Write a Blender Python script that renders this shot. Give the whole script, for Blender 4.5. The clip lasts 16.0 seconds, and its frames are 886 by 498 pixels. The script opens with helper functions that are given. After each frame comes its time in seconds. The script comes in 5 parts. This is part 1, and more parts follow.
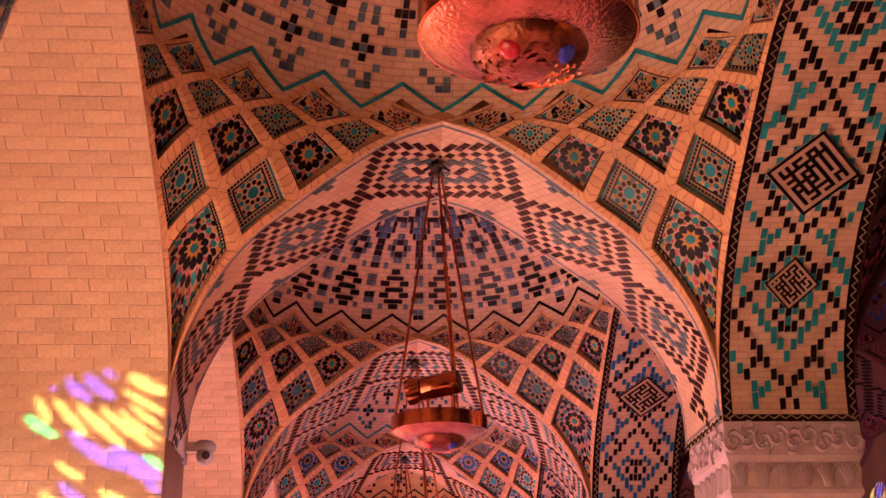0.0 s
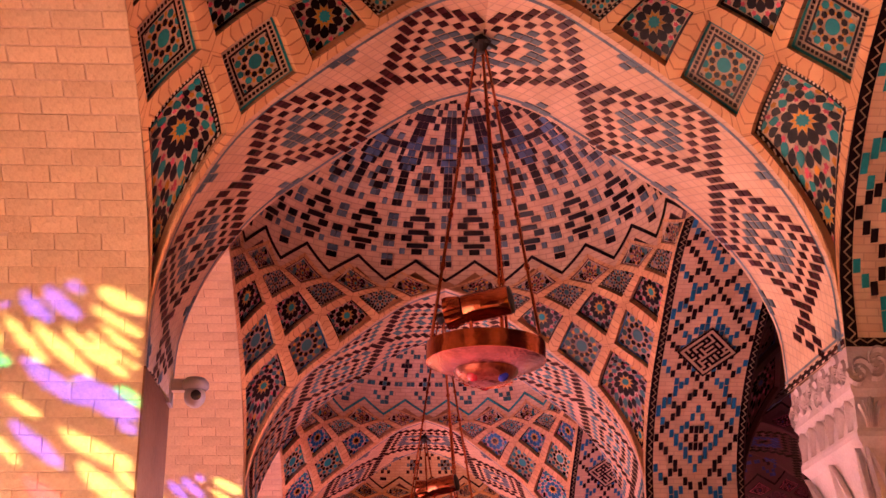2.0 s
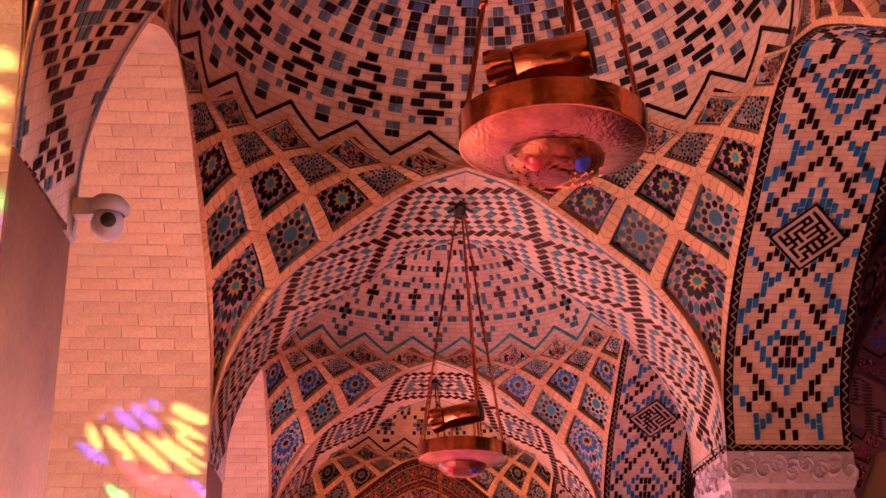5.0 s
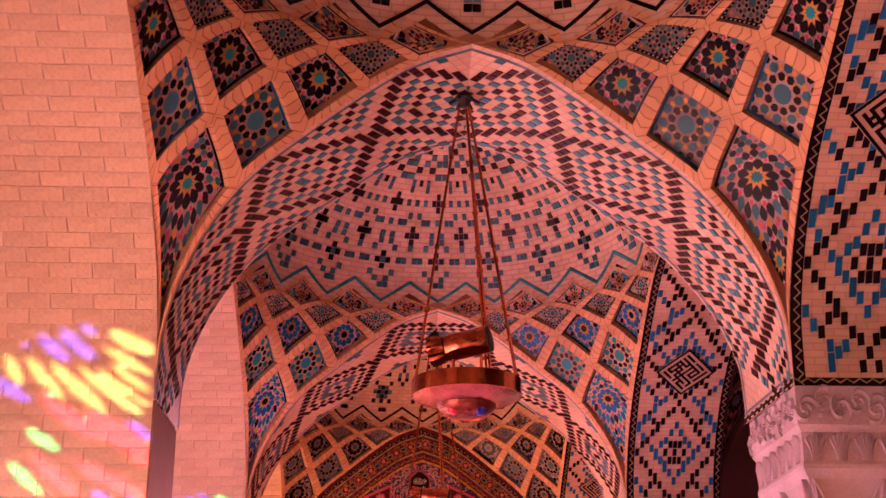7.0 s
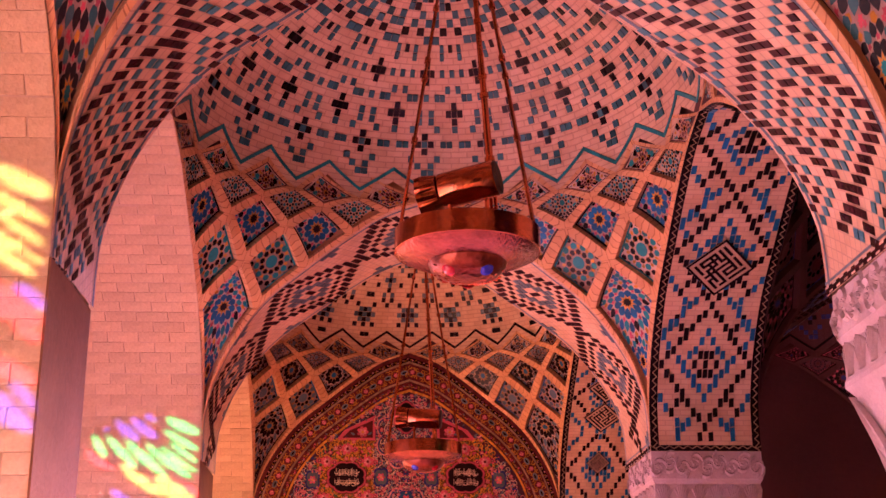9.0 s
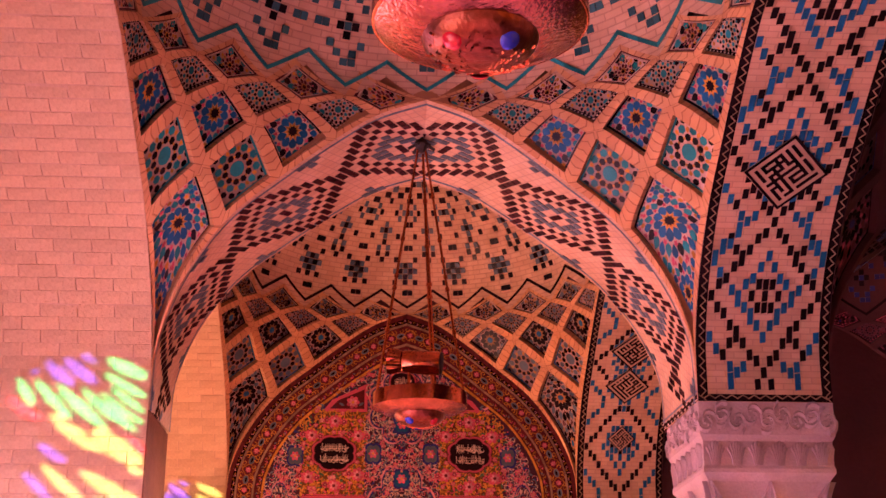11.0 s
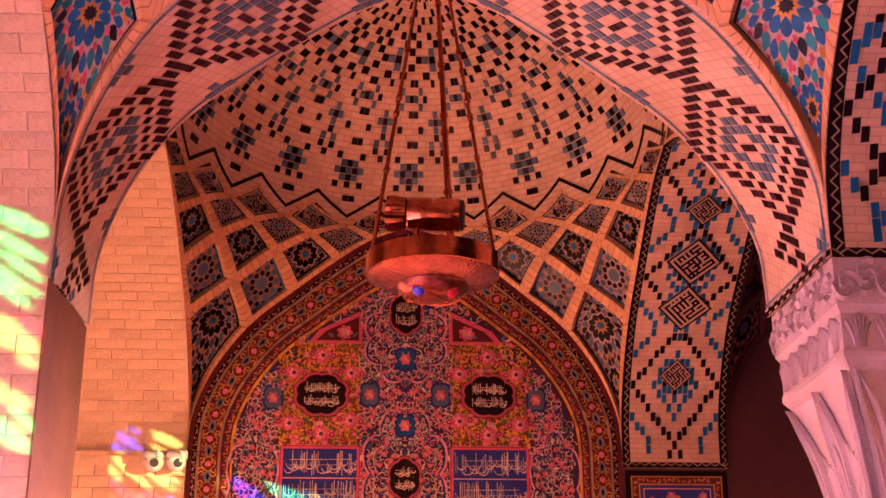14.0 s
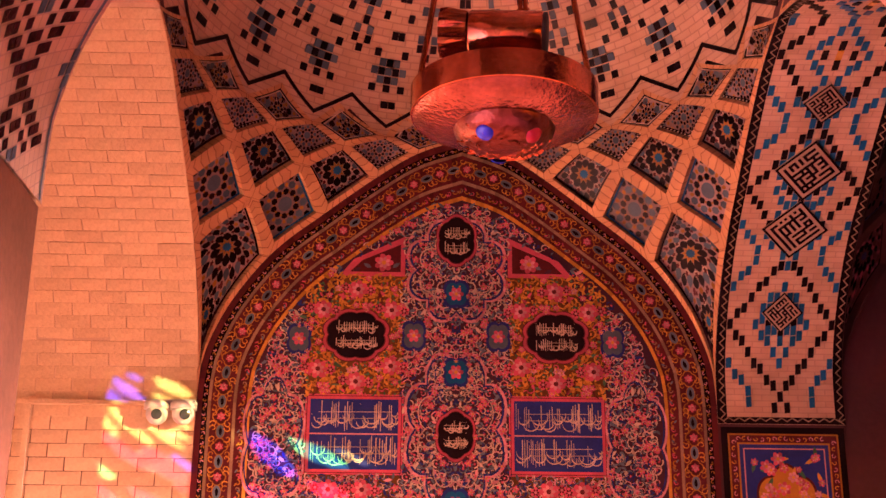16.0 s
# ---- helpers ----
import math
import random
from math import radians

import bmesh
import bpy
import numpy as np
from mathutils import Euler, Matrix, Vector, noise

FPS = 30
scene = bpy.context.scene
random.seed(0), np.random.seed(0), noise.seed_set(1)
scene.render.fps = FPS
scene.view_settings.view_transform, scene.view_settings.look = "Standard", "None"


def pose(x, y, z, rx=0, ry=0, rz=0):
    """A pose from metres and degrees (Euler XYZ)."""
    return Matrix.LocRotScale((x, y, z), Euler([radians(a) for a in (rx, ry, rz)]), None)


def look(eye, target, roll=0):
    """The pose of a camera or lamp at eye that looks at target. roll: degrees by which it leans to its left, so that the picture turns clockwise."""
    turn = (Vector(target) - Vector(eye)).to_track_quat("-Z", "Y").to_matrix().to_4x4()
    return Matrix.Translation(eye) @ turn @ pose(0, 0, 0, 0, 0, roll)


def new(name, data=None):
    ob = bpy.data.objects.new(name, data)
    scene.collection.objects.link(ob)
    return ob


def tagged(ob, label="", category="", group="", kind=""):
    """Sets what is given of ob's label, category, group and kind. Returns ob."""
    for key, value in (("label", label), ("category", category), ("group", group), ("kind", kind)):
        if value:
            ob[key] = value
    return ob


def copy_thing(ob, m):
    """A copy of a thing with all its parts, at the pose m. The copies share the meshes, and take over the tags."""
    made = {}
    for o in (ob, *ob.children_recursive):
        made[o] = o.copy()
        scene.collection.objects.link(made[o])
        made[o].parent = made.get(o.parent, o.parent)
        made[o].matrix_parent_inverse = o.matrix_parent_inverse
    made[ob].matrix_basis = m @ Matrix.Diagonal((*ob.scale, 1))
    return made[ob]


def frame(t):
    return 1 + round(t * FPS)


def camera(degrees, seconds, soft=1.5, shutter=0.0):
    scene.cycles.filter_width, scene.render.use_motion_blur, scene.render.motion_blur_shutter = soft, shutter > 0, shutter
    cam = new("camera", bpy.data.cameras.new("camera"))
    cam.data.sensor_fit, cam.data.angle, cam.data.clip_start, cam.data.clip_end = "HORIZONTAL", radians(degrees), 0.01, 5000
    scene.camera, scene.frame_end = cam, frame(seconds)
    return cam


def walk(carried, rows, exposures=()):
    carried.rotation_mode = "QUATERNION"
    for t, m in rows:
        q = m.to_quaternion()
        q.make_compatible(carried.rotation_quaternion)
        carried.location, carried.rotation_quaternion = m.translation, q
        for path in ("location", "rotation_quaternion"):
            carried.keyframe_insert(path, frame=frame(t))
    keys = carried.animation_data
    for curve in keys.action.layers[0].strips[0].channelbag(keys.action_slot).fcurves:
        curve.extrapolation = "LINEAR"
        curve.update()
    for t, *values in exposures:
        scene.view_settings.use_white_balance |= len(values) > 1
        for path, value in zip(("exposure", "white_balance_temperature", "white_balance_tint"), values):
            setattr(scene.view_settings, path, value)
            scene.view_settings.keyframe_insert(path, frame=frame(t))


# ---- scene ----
cam = camera(37.0, 16.0)
PATH = [
    (0, (-0.359, -6.509, 1.522), (-0.258, -4.635, 2.213), -0.7),
    (0.5, (-0.401, -6.156, 1.524), (-0.308, -4.284, 2.223), -0.7),
    (1, (-0.413, -5.776, 1.508), (-0.331, -3.906, 2.213), -0.6),
    (1.5, (-0.427, -5.39, 1.513), (-0.349, -3.521, 2.219), -0.4),
    (2, (-0.451, -5.029, 1.513), (-0.363, -3.158, 2.215), -0.3),
    (2.5, (-0.426, -4.666, 1.518), (-0.324, -2.794, 2.212), -0.4),
    (3, (-0.445, -4.316, 1.511), (-0.332, -2.444, 2.206), -0.5),
    (3.5, (-0.441, -3.96, 1.531), (-0.336, -2.085, 2.221), -0.6),
    (4, (-0.449, -3.59, 1.529), (-0.353, -1.717, 2.221), -0.4),
    (4.2, (-0.465, -3.445, 1.527), (-0.373, -1.572, 2.222), -0.3),
    (6.3, (-0.398, -1.912, 1.581), (-0.316, -0.037, 2.274), -0.2),
    (6.5, (-0.384, -1.769, 1.586), (-0.301, 0.105, 2.28), -0.2),
    (7, (-0.383, -1.388, 1.568), (-0.302, 0.487, 2.256), -0.1),
    (7.5, (-0.386, -0.974, 1.564), (-0.3, 0.908, 2.236), -0.1),
    (8, (-0.395, -0.589, 1.568), (-0.302, 1.299, 2.221), -0.2),
    (8.5, (-0.37, -0.189, 1.591), (-0.275, 1.704, 2.228), -0.4),
    (9, (-0.338, 0.203, 1.589), (-0.236, 2.098, 2.221), -0.4),
    (9.2, (-0.325, 0.363, 1.587), (-0.225, 2.259, 2.217), -0.4),
    (11.3, (-0.243, 2.046, 1.481), (-0.146, 3.93, 2.146), 0.1),
    (11.5, (-0.251, 2.2, 1.436), (-0.15, 4.081, 2.108), -0.0),
    (12, (-0.26, 2.574, 1.433), (-0.159, 4.454, 2.108), 0.0),
    (12.5, (-0.259, 2.955, 1.418), (-0.16, 4.833, 2.098), -0.0),
    (13, (-0.257, 3.276, 1.426), (-0.164, 5.152, 2.111), 0.1),
    (13.5, (-0.239, 3.637, 1.438), (-0.146, 5.516, 2.117), 0.0),
    (14, (-0.217, 4.003, 1.445), (-0.121, 5.885, 2.115), -0.1),
    (14.5, (-0.212, 4.373, 1.449), (-0.118, 6.257, 2.115), -0.1),
    (15, (-0.161, 4.743, 1.504), (-0.078, 6.631, 2.157), -0.0),
    (15.5, (-0.173, 5.11, 1.486), (-0.11, 6.997, 2.146), 0.4),
    (16, (-0.235, 5.501, 1.513), (-0.201, 7.39, 2.171), 0.5),
]
walk(cam, [(t, look(eye, target, roll)) for t, eye, target, roll in PATH])

# ---- world, sun and exposure ----
world = bpy.data.worlds.new("sky")
scene.world = world
world.use_nodes = True
wn = world.node_tree.nodes
sky = wn.new("ShaderNodeTexSky")
sky.sky_type = "NISHITA"
sky.sun_disc = False
sky.sun_elevation = radians(4.9)
sky.sun_rotation = radians(128.7)
world.node_tree.links.new(sky.outputs[0], wn["Background"].inputs[0])
wn["Background"].inputs[1].default_value = 0.1

SUN_WAY = Vector((-1.0, 0.8, -0.11))
sun_data = bpy.data.lights.new("sun", "SUN")
sun_data.energy = 4.5
sun_data.angle = radians(0.2)
sun_data.color = (1.0, 0.93, 0.82)
sun = new("sun", sun_data)
scene.view_settings.exposure = 2.99
sun.matrix_world = look(Vector((20, -3, 5)), Vector((20, -3, 5)) + SUN_WAY)

# ---- plan ----
PITCH = 4.2          # bay to bay
ARCH_T = 0.76        # thickness of the cross arches
PIER_W = 0.70        # thickness of the arcade
AX = 1.40            # half width of a bay
AY = (PITCH - ARCH_T) / 2
ZS = 3.0             # springing height
AISLE_X = 2 * AX + PIER_W
WIN_X = AX + PIER_W + 2 * AX
AXL = 1.442          # the niche side lies a little further out
SKEW = 0.34          # and its piers stand further along than the columns
BAYS = [-1, 0, 1, 2, 3]           # bay 0 ends at y = 0, bay 3 at the end wall
Y_END = 3 * PITCH


def bay_y(n):
    """The centre of bay n."""
    return n * PITCH - AY


def lean(x, y, share=1.0):
    """The plan as it was laid out: the niche side drawn out and set further along."""
    return (x, y) if x >= 0 else (x * AXL / AX, y + SKEW * share * min(1.0, (x / AX) ** 6))


def lean_mesh(me, n):
    """Leans the far half of bay n; the last bay ends square on the end wall."""
    for v in me.vertices:
        share = min(1.0, max(0.0, (v.co.y + AY) / (2 * AY))) if n < 3 else 0.0
        v.co.x, v.co.y = lean(v.co.x, v.co.y, share)
    me.update()
    return me


# ---- materials ----
def nodes_of(name):
    m = bpy.data.materials.new(name)
    m.use_nodes = True
    nt = m.node_tree
    return m, nt, nt.nodes["Principled BSDF"]


def matt(name, colour, rough=0.7, var=0.25, scale=6.0, fine=60.0, bump=0.25, metal=0.0, island=0.0, spec=0.5, rand=0.0):
    """A surface with stains at one scale and grain at another."""
    m, nt, p = nodes_of(name)
    N, L = nt.nodes.new, nt.links.new
    co = N("ShaderNodeTexCoord")
    n1, n2 = N("ShaderNodeTexNoise"), N("ShaderNodeTexNoise")
    n1.inputs["Scale"].default_value, n1.inputs["Detail"].default_value = scale, 5
    n2.inputs["Scale"].default_value, n2.inputs["Detail"].default_value = fine, 3
    L(co.outputs["Object"], n1.inputs["Vector"]); L(co.outputs["Object"], n2.inputs["Vector"])
    mixn = N("ShaderNodeMath"); mixn.operation = "MULTIPLY_ADD"
    L(n1.outputs["Fac"], mixn.inputs[0]); mixn.inputs[1].default_value = 0.65
    h = N("ShaderNodeMath"); h.operation = "MULTIPLY"
    L(n2.outputs["Fac"], h.inputs[0]); h.inputs[1].default_value = 0.35
    L(h.outputs[0], mixn.inputs[2])
    last = mixn.outputs[0]
    if island or rand:
        if island:
            g = N("ShaderNodeNewGeometry").outputs["Random Per Island"]
        else:
            g = N("ShaderNodeObjectInfo").outputs["Random"]
        ma = N("ShaderNodeMath"); ma.operation = "MULTIPLY_ADD"
        sub = N("ShaderNodeMath"); sub.operation = "SUBTRACT"
        L(g, sub.inputs[0]); sub.inputs[1].default_value = 0.5
        L(sub.outputs[0], ma.inputs[0]); ma.inputs[1].default_value = island or rand
        L(last, ma.inputs[2]); last = ma.outputs[0]
    ramp = N("ShaderNodeValToRGB")
    c = Vector(colour)
    lo, hi = c * (1 - var), c * (1 + var)
    ramp.color_ramp.elements[0].position, ramp.color_ramp.elements[1].position = 0.28, 0.72
    ramp.color_ramp.elements[0].color = (*lo, 1)
    ramp.color_ramp.elements[1].color = (*[min(0.92, v) for v in hi], 1)
    L(last, ramp.inputs[0])
    L(ramp.outputs[0], p.inputs["Base Color"])
    p.inputs["Roughness"].default_value, p.inputs["Metallic"].default_value = rough, metal
    p.inputs["Specular IOR Level"].default_value = spec
    if bump:
        b = N("ShaderNodeBump"); b.inputs["Strength"].default_value = bump; b.inputs["Distance"].default_value = 0.01
        L(n2.outputs["Fac"], b.inputs["Height"]); L(b.outputs[0], p.inputs["Normal"])
    return m


def brickwork(name, c1, c2, mortar, bw, bh, rough=0.75, joint=0.004, bump=0.5, stagger=0.5):
    """Courses of small brick in the surface's own metres."""
    m, nt, p = nodes_of(name)
    N, L = nt.nodes.new, nt.links.new
    uv = N("ShaderNodeUVMap"); uv.uv_map = "metres"
    bt = N("ShaderNodeTexBrick")
    bt.inputs["Color1"].default_value, bt.inputs["Color2"].default_value, bt.inputs["Mortar"].default_value = (*c1, 1), (*c2, 1), (*mortar, 1)
    bt.inputs["Scale"].default_value = 1.0
    bt.offset = stagger
    bt.inputs["Mortar Size"].default_value, bt.inputs["Brick Width"].default_value, bt.inputs["Row Height"].default_value = joint, bw, bh
    L(uv.outputs[0], bt.inputs["Vector"])
    no = N("ShaderNodeTexNoise"); no.inputs["Scale"].default_value, no.inputs["Detail"].default_value = 5.0, 6
    co = N("ShaderNodeTexCoord"); L(co.outputs["Object"], no.inputs["Vector"])
    mx = N("ShaderNodeMix"); mx.data_type, mx.blend_type = "RGBA", "MULTIPLY"
    rp = N("ShaderNodeValToRGB"); rp.color_ramp.elements[0].color = (0.72, 0.68, 0.64, 1); rp.color_ramp.elements[0].position = 0.3; rp.color_ramp.elements[1].position = 0.7
    L(no.outputs["Fac"], rp.inputs[0])
    mx.inputs["Factor"].default_value = 0.8
    L(bt.outputs["Color"], mx.inputs["A"]); L(rp.outputs[0], mx.inputs["B"])
    L(mx.outputs["Result"], p.inputs["Base Color"])
    p.inputs["Roughness"].default_value = rough
    b = N("ShaderNodeBump"); b.inputs["Strength"].default_value = bump; b.inputs["Distance"].default_value = 0.006
    iv = N("ShaderNodeMath"); iv.operation = "SUBTRACT"; iv.inputs[0].default_value = 1.0
    L(bt.outputs["Fac"], iv.inputs[1]); L(iv.outputs[0], b.inputs["Height"]); L(b.outputs[0], p.inputs["Normal"])
    return m


def glaze(name, colour, var=0.3, rough=0.28):
    return matt(name, colour, rough, var, 9.0, 90.0, 0.12, island=0.5, spec=0.12)


BUFF = brickwork("buff_brick_courses", (0.64, 0.46, 0.30), (0.56, 0.39, 0.25), (0.44, 0.30, 0.20), 0.12, 0.042)
RIB = brickwork("rib_brick", (0.66, 0.39, 0.18), (0.55, 0.31, 0.14), (0.34, 0.17, 0.075), 0.5, 0.052, joint=0.004, bump=0.4)
SOFFIT = brickwork("soffit_brick", (0.70, 0.50, 0.34), (0.62, 0.43, 0.28), (0.50, 0.36, 0.26), 0.0444, 0.048, joint=0.003, stagger=0.0)
BLACK = glaze("black_glaze", (0.010, 0.006, 0.008), 0.4, 0.22)
TURQ = glaze("turquoise_glaze", (0.014, 0.20, 0.22))
BLUE = glaze("blue_glaze", (0.010, 0.105, 0.24))
GREY = glaze("grey_blue_glaze", (0.10, 0.15, 0.19))
TEAL = glaze("teal_glaze", (0.030, 0.115, 0.135))
CREAM = glaze("cream_glaze", (0.50, 0.41, 0.31))
WHITE = glaze("white_glaze", (0.72, 0.68, 0.62))
YELLOW = glaze("yellow_glaze", (0.50, 0.25, 0.04))
MAROON = glaze("maroon_glaze", (0.09, 0.014, 0.018))
PINK = glaze("rose_glaze", (0.48, 0.08, 0.13))
ROSE = glaze("pale_rose_glaze", (0.52, 0.24, 0.27))
GREEN = glaze("green_glaze", (0.06, 0.17, 0.08))
NAVY = glaze("navy_glaze", (0.018, 0.028, 0.16))
OCHRE = glaze("ochre_glaze", (0.34, 0.16, 0.025))
HATCH = glaze("slate_glaze", (0.075, 0.12, 0.155))
PLUM = glaze("plum_ground", (0.13, 0.04, 0.06))
WAVE = glaze("dull_gold_glaze", (0.26, 0.18, 0.11))
LINE = glaze("pale_line", (0.44, 0.33, 0.23))
LINE_B = glaze("rose_line", (0.30, 0.215, 0.20))
LINE_C = glaze("gold_line", (0.47, 0.35, 0.27))
GROUT = matt("brown_plaster", (0.16, 0.072, 0.038), 0.9, 0.25, 4, 40, 0.4, spec=0.08)
STONE = matt("pale_stone", (0.44, 0.36, 0.37), 0.6, 0.22, 5, 70, 0.35)
FACE_BRICK = matt("wall_brick", (0.485, 0.35, 0.205), 0.78, 0.26, 3, 55, 0.45, rand=0.15, spec=0.3)
MORTAR = matt("mortar", (0.42, 0.30, 0.195), 0.9, 0.2, 6, 60, 0.3)
# for the unseen niche back wall, paler than the brick to bounce light
NICHE_BOUNCE = matt("niche_bounce_plaster", (0.62, 0.46, 0.32), 0.85, 0.2, 3, 40, 0.3)
# near-black maroon: the unlit aisle's darkness is part of this colour
RENDERED = matt("shaded_plaster", (0.062, 0.014, 0.015), 0.85, 0.25, 2, 30, 0.3)


# ---- mesh helpers ----
class Shape:
    """Collects polygons with a material slot each, then becomes one mesh."""

    def __init__(self):
        self.v, self.f, self.m, self.uv = [], [], [], []

    def poly(self, pts, slot=0, uv=None):
        n = len(self.v)
        self.v.extend([tuple(p) for p in pts])
        self.f.append(tuple(range(n, n + len(pts))))
        self.m.append(slot)
        self.uv.extend(uv or [(0.0, 0.0)] * len(pts))

    def grid(self, fn, us, vs, slot=0, uvfn=None):
        """A joined sheet over the values us x vs."""
        n = len(self.v)
        for u in us:
            for v in vs:
                self.v.append(tuple(fn(u, v)))
        w = len(vs)
        for a in range(len(us) - 1):
            for b in range(w - 1):
                self.f.append((n + a * w + b, n + (a + 1) * w + b, n + (a + 1) * w + b + 1, n + a * w + b + 1))
                self.m.append(slot)
                for (p, q) in ((a, b), (a + 1, b), (a + 1, b + 1), (a, b + 1)):
                    self.uv.append(uvfn(us[p], vs[q]) if uvfn else (0.0, 0.0))

    def slab(self, top, bottom, slot=0):
        """A tile: its face and its edges."""
        self.poly(top, slot)
        k = len(top)
        for i in range(k):
            self.poly([top[i], bottom[i], bottom[(i + 1) % k], top[(i + 1) % k]], slot)

    def box(self, lo, hi, slot=0):
        (x0, y0, z0), (x1, y1, z1) = lo, hi
        c = [(x0, y0, z0), (x1, y0, z0), (x1, y1, z0), (x0, y1, z0), (x0, y0, z1), (x1, y0, z1), (x1, y1, z1), (x0, y1, z1)]
        n = len(self.v)
        self.v.extend(c)
        for f in ((0, 3, 2, 1), (4, 5, 6, 7), (0, 1, 5, 4), (1, 2, 6, 5), (2, 3, 7, 6), (3, 0, 4, 7)):
            self.f.append(tuple(n + i for i in f))
            self.m.append(slot)
            self.uv.extend([(c[i][0] + c[i][1], c[i][2]) for i in f])

    def mesh(self, name, materials, smooth=False):
        me = bpy.data.meshes.new(name)
        me.from_pydata(self.v, [], self.f)
        for mt in materials:
            me.materials.append(mt)
        me.polygons.foreach_set("material_index", self.m)
        layer = me.uv_layers.new(name="metres")
        layer.data.foreach_set("uv", [c for p in self.uv for c in p])
        if smooth:
            me.polygons.foreach_set("use_smooth", [True] * len(self.f))
        me.update()
        return me


def put(name, me, parent=None, m=None):
    ob = new(name, me)
    if parent:
        ob.parent = parent
    if m is not None:
        ob.matrix_basis = m
    return ob


def part(name, shape, materials, parent, label="", smooth=False, m=None):
    ob = put(name, shape.mesh(name, materials, smooth), parent, m)
    return tagged(ob, label) if label else ob


def structure(ob, label, category):
    return tagged(ob, label, category, kind="structure")


# ---- the pointed profile shared by all arches and vaults ----
K_S = [1.0, 0.985, 0.90, 0.755, 0.545, 0.340, 0.180, 0.0]
K_Z = [0.10, 0.34, 0.64, 0.93, 1.19, 1.42, 1.57, 1.665]
K_K = [0.0, 0.25, 0.6, 1.0, 2.0, 3.0, 4.0, 5.0]


def ease(xs, ys, x):
    """A smooth curve through the points, Catmull-Rom."""
    x = min(max(x, xs[0]), xs[-1])
    i = max(j for j in range(len(xs) - 1) if xs[j] <= x + 1e-9)
    h = xs[i + 1] - xs[i]
    t = (x - xs[i]) / h
    m0 = (ys[i + 1] - ys[i - 1]) / (xs[i + 1] - xs[i - 1]) if i > 0 else (ys[i + 1] - ys[i]) / h
    m1 = (ys[i + 2] - ys[i]) / (xs[i + 2] - xs[i]) if i + 2 < len(xs) else (ys[i + 1] - ys[i]) / h
    return ((2 * t**3 - 3 * t**2 + 1) * ys[i] + (t**3 - 2 * t**2 + t) * h * m0
            + (-2 * t**3 + 3 * t**2) * ys[i + 1] + (t**3 - t**2) * h * m1)


def profile(k):
    """Half width (of 1) and height over the springing at level k, 0 to 5."""
    return ease(K_K, K_S, k), ease(K_K, K_Z, k)


SIDE_DROP = 0.93
DOME_H = 0.95
K_TOP = 12.0
KITE = 0.68


def vault(k, f, qx, qy):
    """The vault's surface in one quarter of a bay: level k, and f from the cross arch (0) to the side arch (1)."""
    if k <= 5.0:
        s, z = profile(k)
        lo, hi = math.atan2(1, s), math.atan2(s, 1)
        phi = lo + (hi - lo) * f
        rho = math.sqrt(1 + s * s)
        zz = z * (1 + (SIDE_DROP - 1) * f * min(1.0, k))
    else:
        psi = (k - 5) / (K_TOP - 5) * math.pi / 2
        phi = math.pi / 2 * (1 - f)
        rho = math.cos(psi)
        zz = K_Z[-1] * (1 + (SIDE_DROP - 1) * f * (1 - math.sin(psi))) + DOME_H * math.sin(psi)
    return Vector((AX * rho * math.cos(phi) * qx, AY * rho * math.sin(phi) * qy, ZS + zz))


def node(i, j, qx, qy, out=0.0):
    """The same by the two families of ribs; out: metres away from the room."""
    k = i + j
    p = vault(k if k <= 5 else 5 + (k - 5) * KITE, j / k if k > 1e-6 else 0.5, qx, qy)
    if out:
        p += (p - Vector((0, 0, ZS + 0.2))).normalized() * out
    return p


# ---- star panels of the vault net ----
# slots: 0 ribs, 1 ground, 2 dark, 3 accent, 4 light, 5 warm, 6 second accent, 7 outer line
def ngon(cx, cy, r, n, turn=0.0, sx=1.0, sy=1.0):
    return [(cx + r * sx * math.cos(turn + 2 * math.pi * a / n), cy + r * sy * math.sin(turn + 2 * math.pi * a / n)) for a in range(n)]


def star(cx, cy, r0, r1, n, turn=0.0):
    return [(cx + (r1 if a % 2 == 0 else r0) * math.cos(turn + math.pi * a / n), cy + (r1 if a % 2 == 0 else r0) * math.sin(turn + math.pi * a / n)) for a in range(2 * n)]


def drop(cx, cy, ang, r0, r1, w, inward=False):
    """A rounded tile with one point, like a fat seed."""
    c, s = math.cos(ang), math.sin(ang)
    shape = [(0.0, 0.0), (0.28, 0.62), (0.55, 1.0), (0.82, 0.78), (1.0, 0.22), (1.0, -0.22), (0.82, -0.78), (0.55, -1.0), (0.28, -0.62)]
    pts = [((r1 - (r1 - r0) * a) if inward else (r0 + (r1 - r0) * a), b * w * (-1 if inward else 1)) for a, b in shape]
    return [(cx + a * c - b * s, cy + a * s + b * c) for a, b in pts]


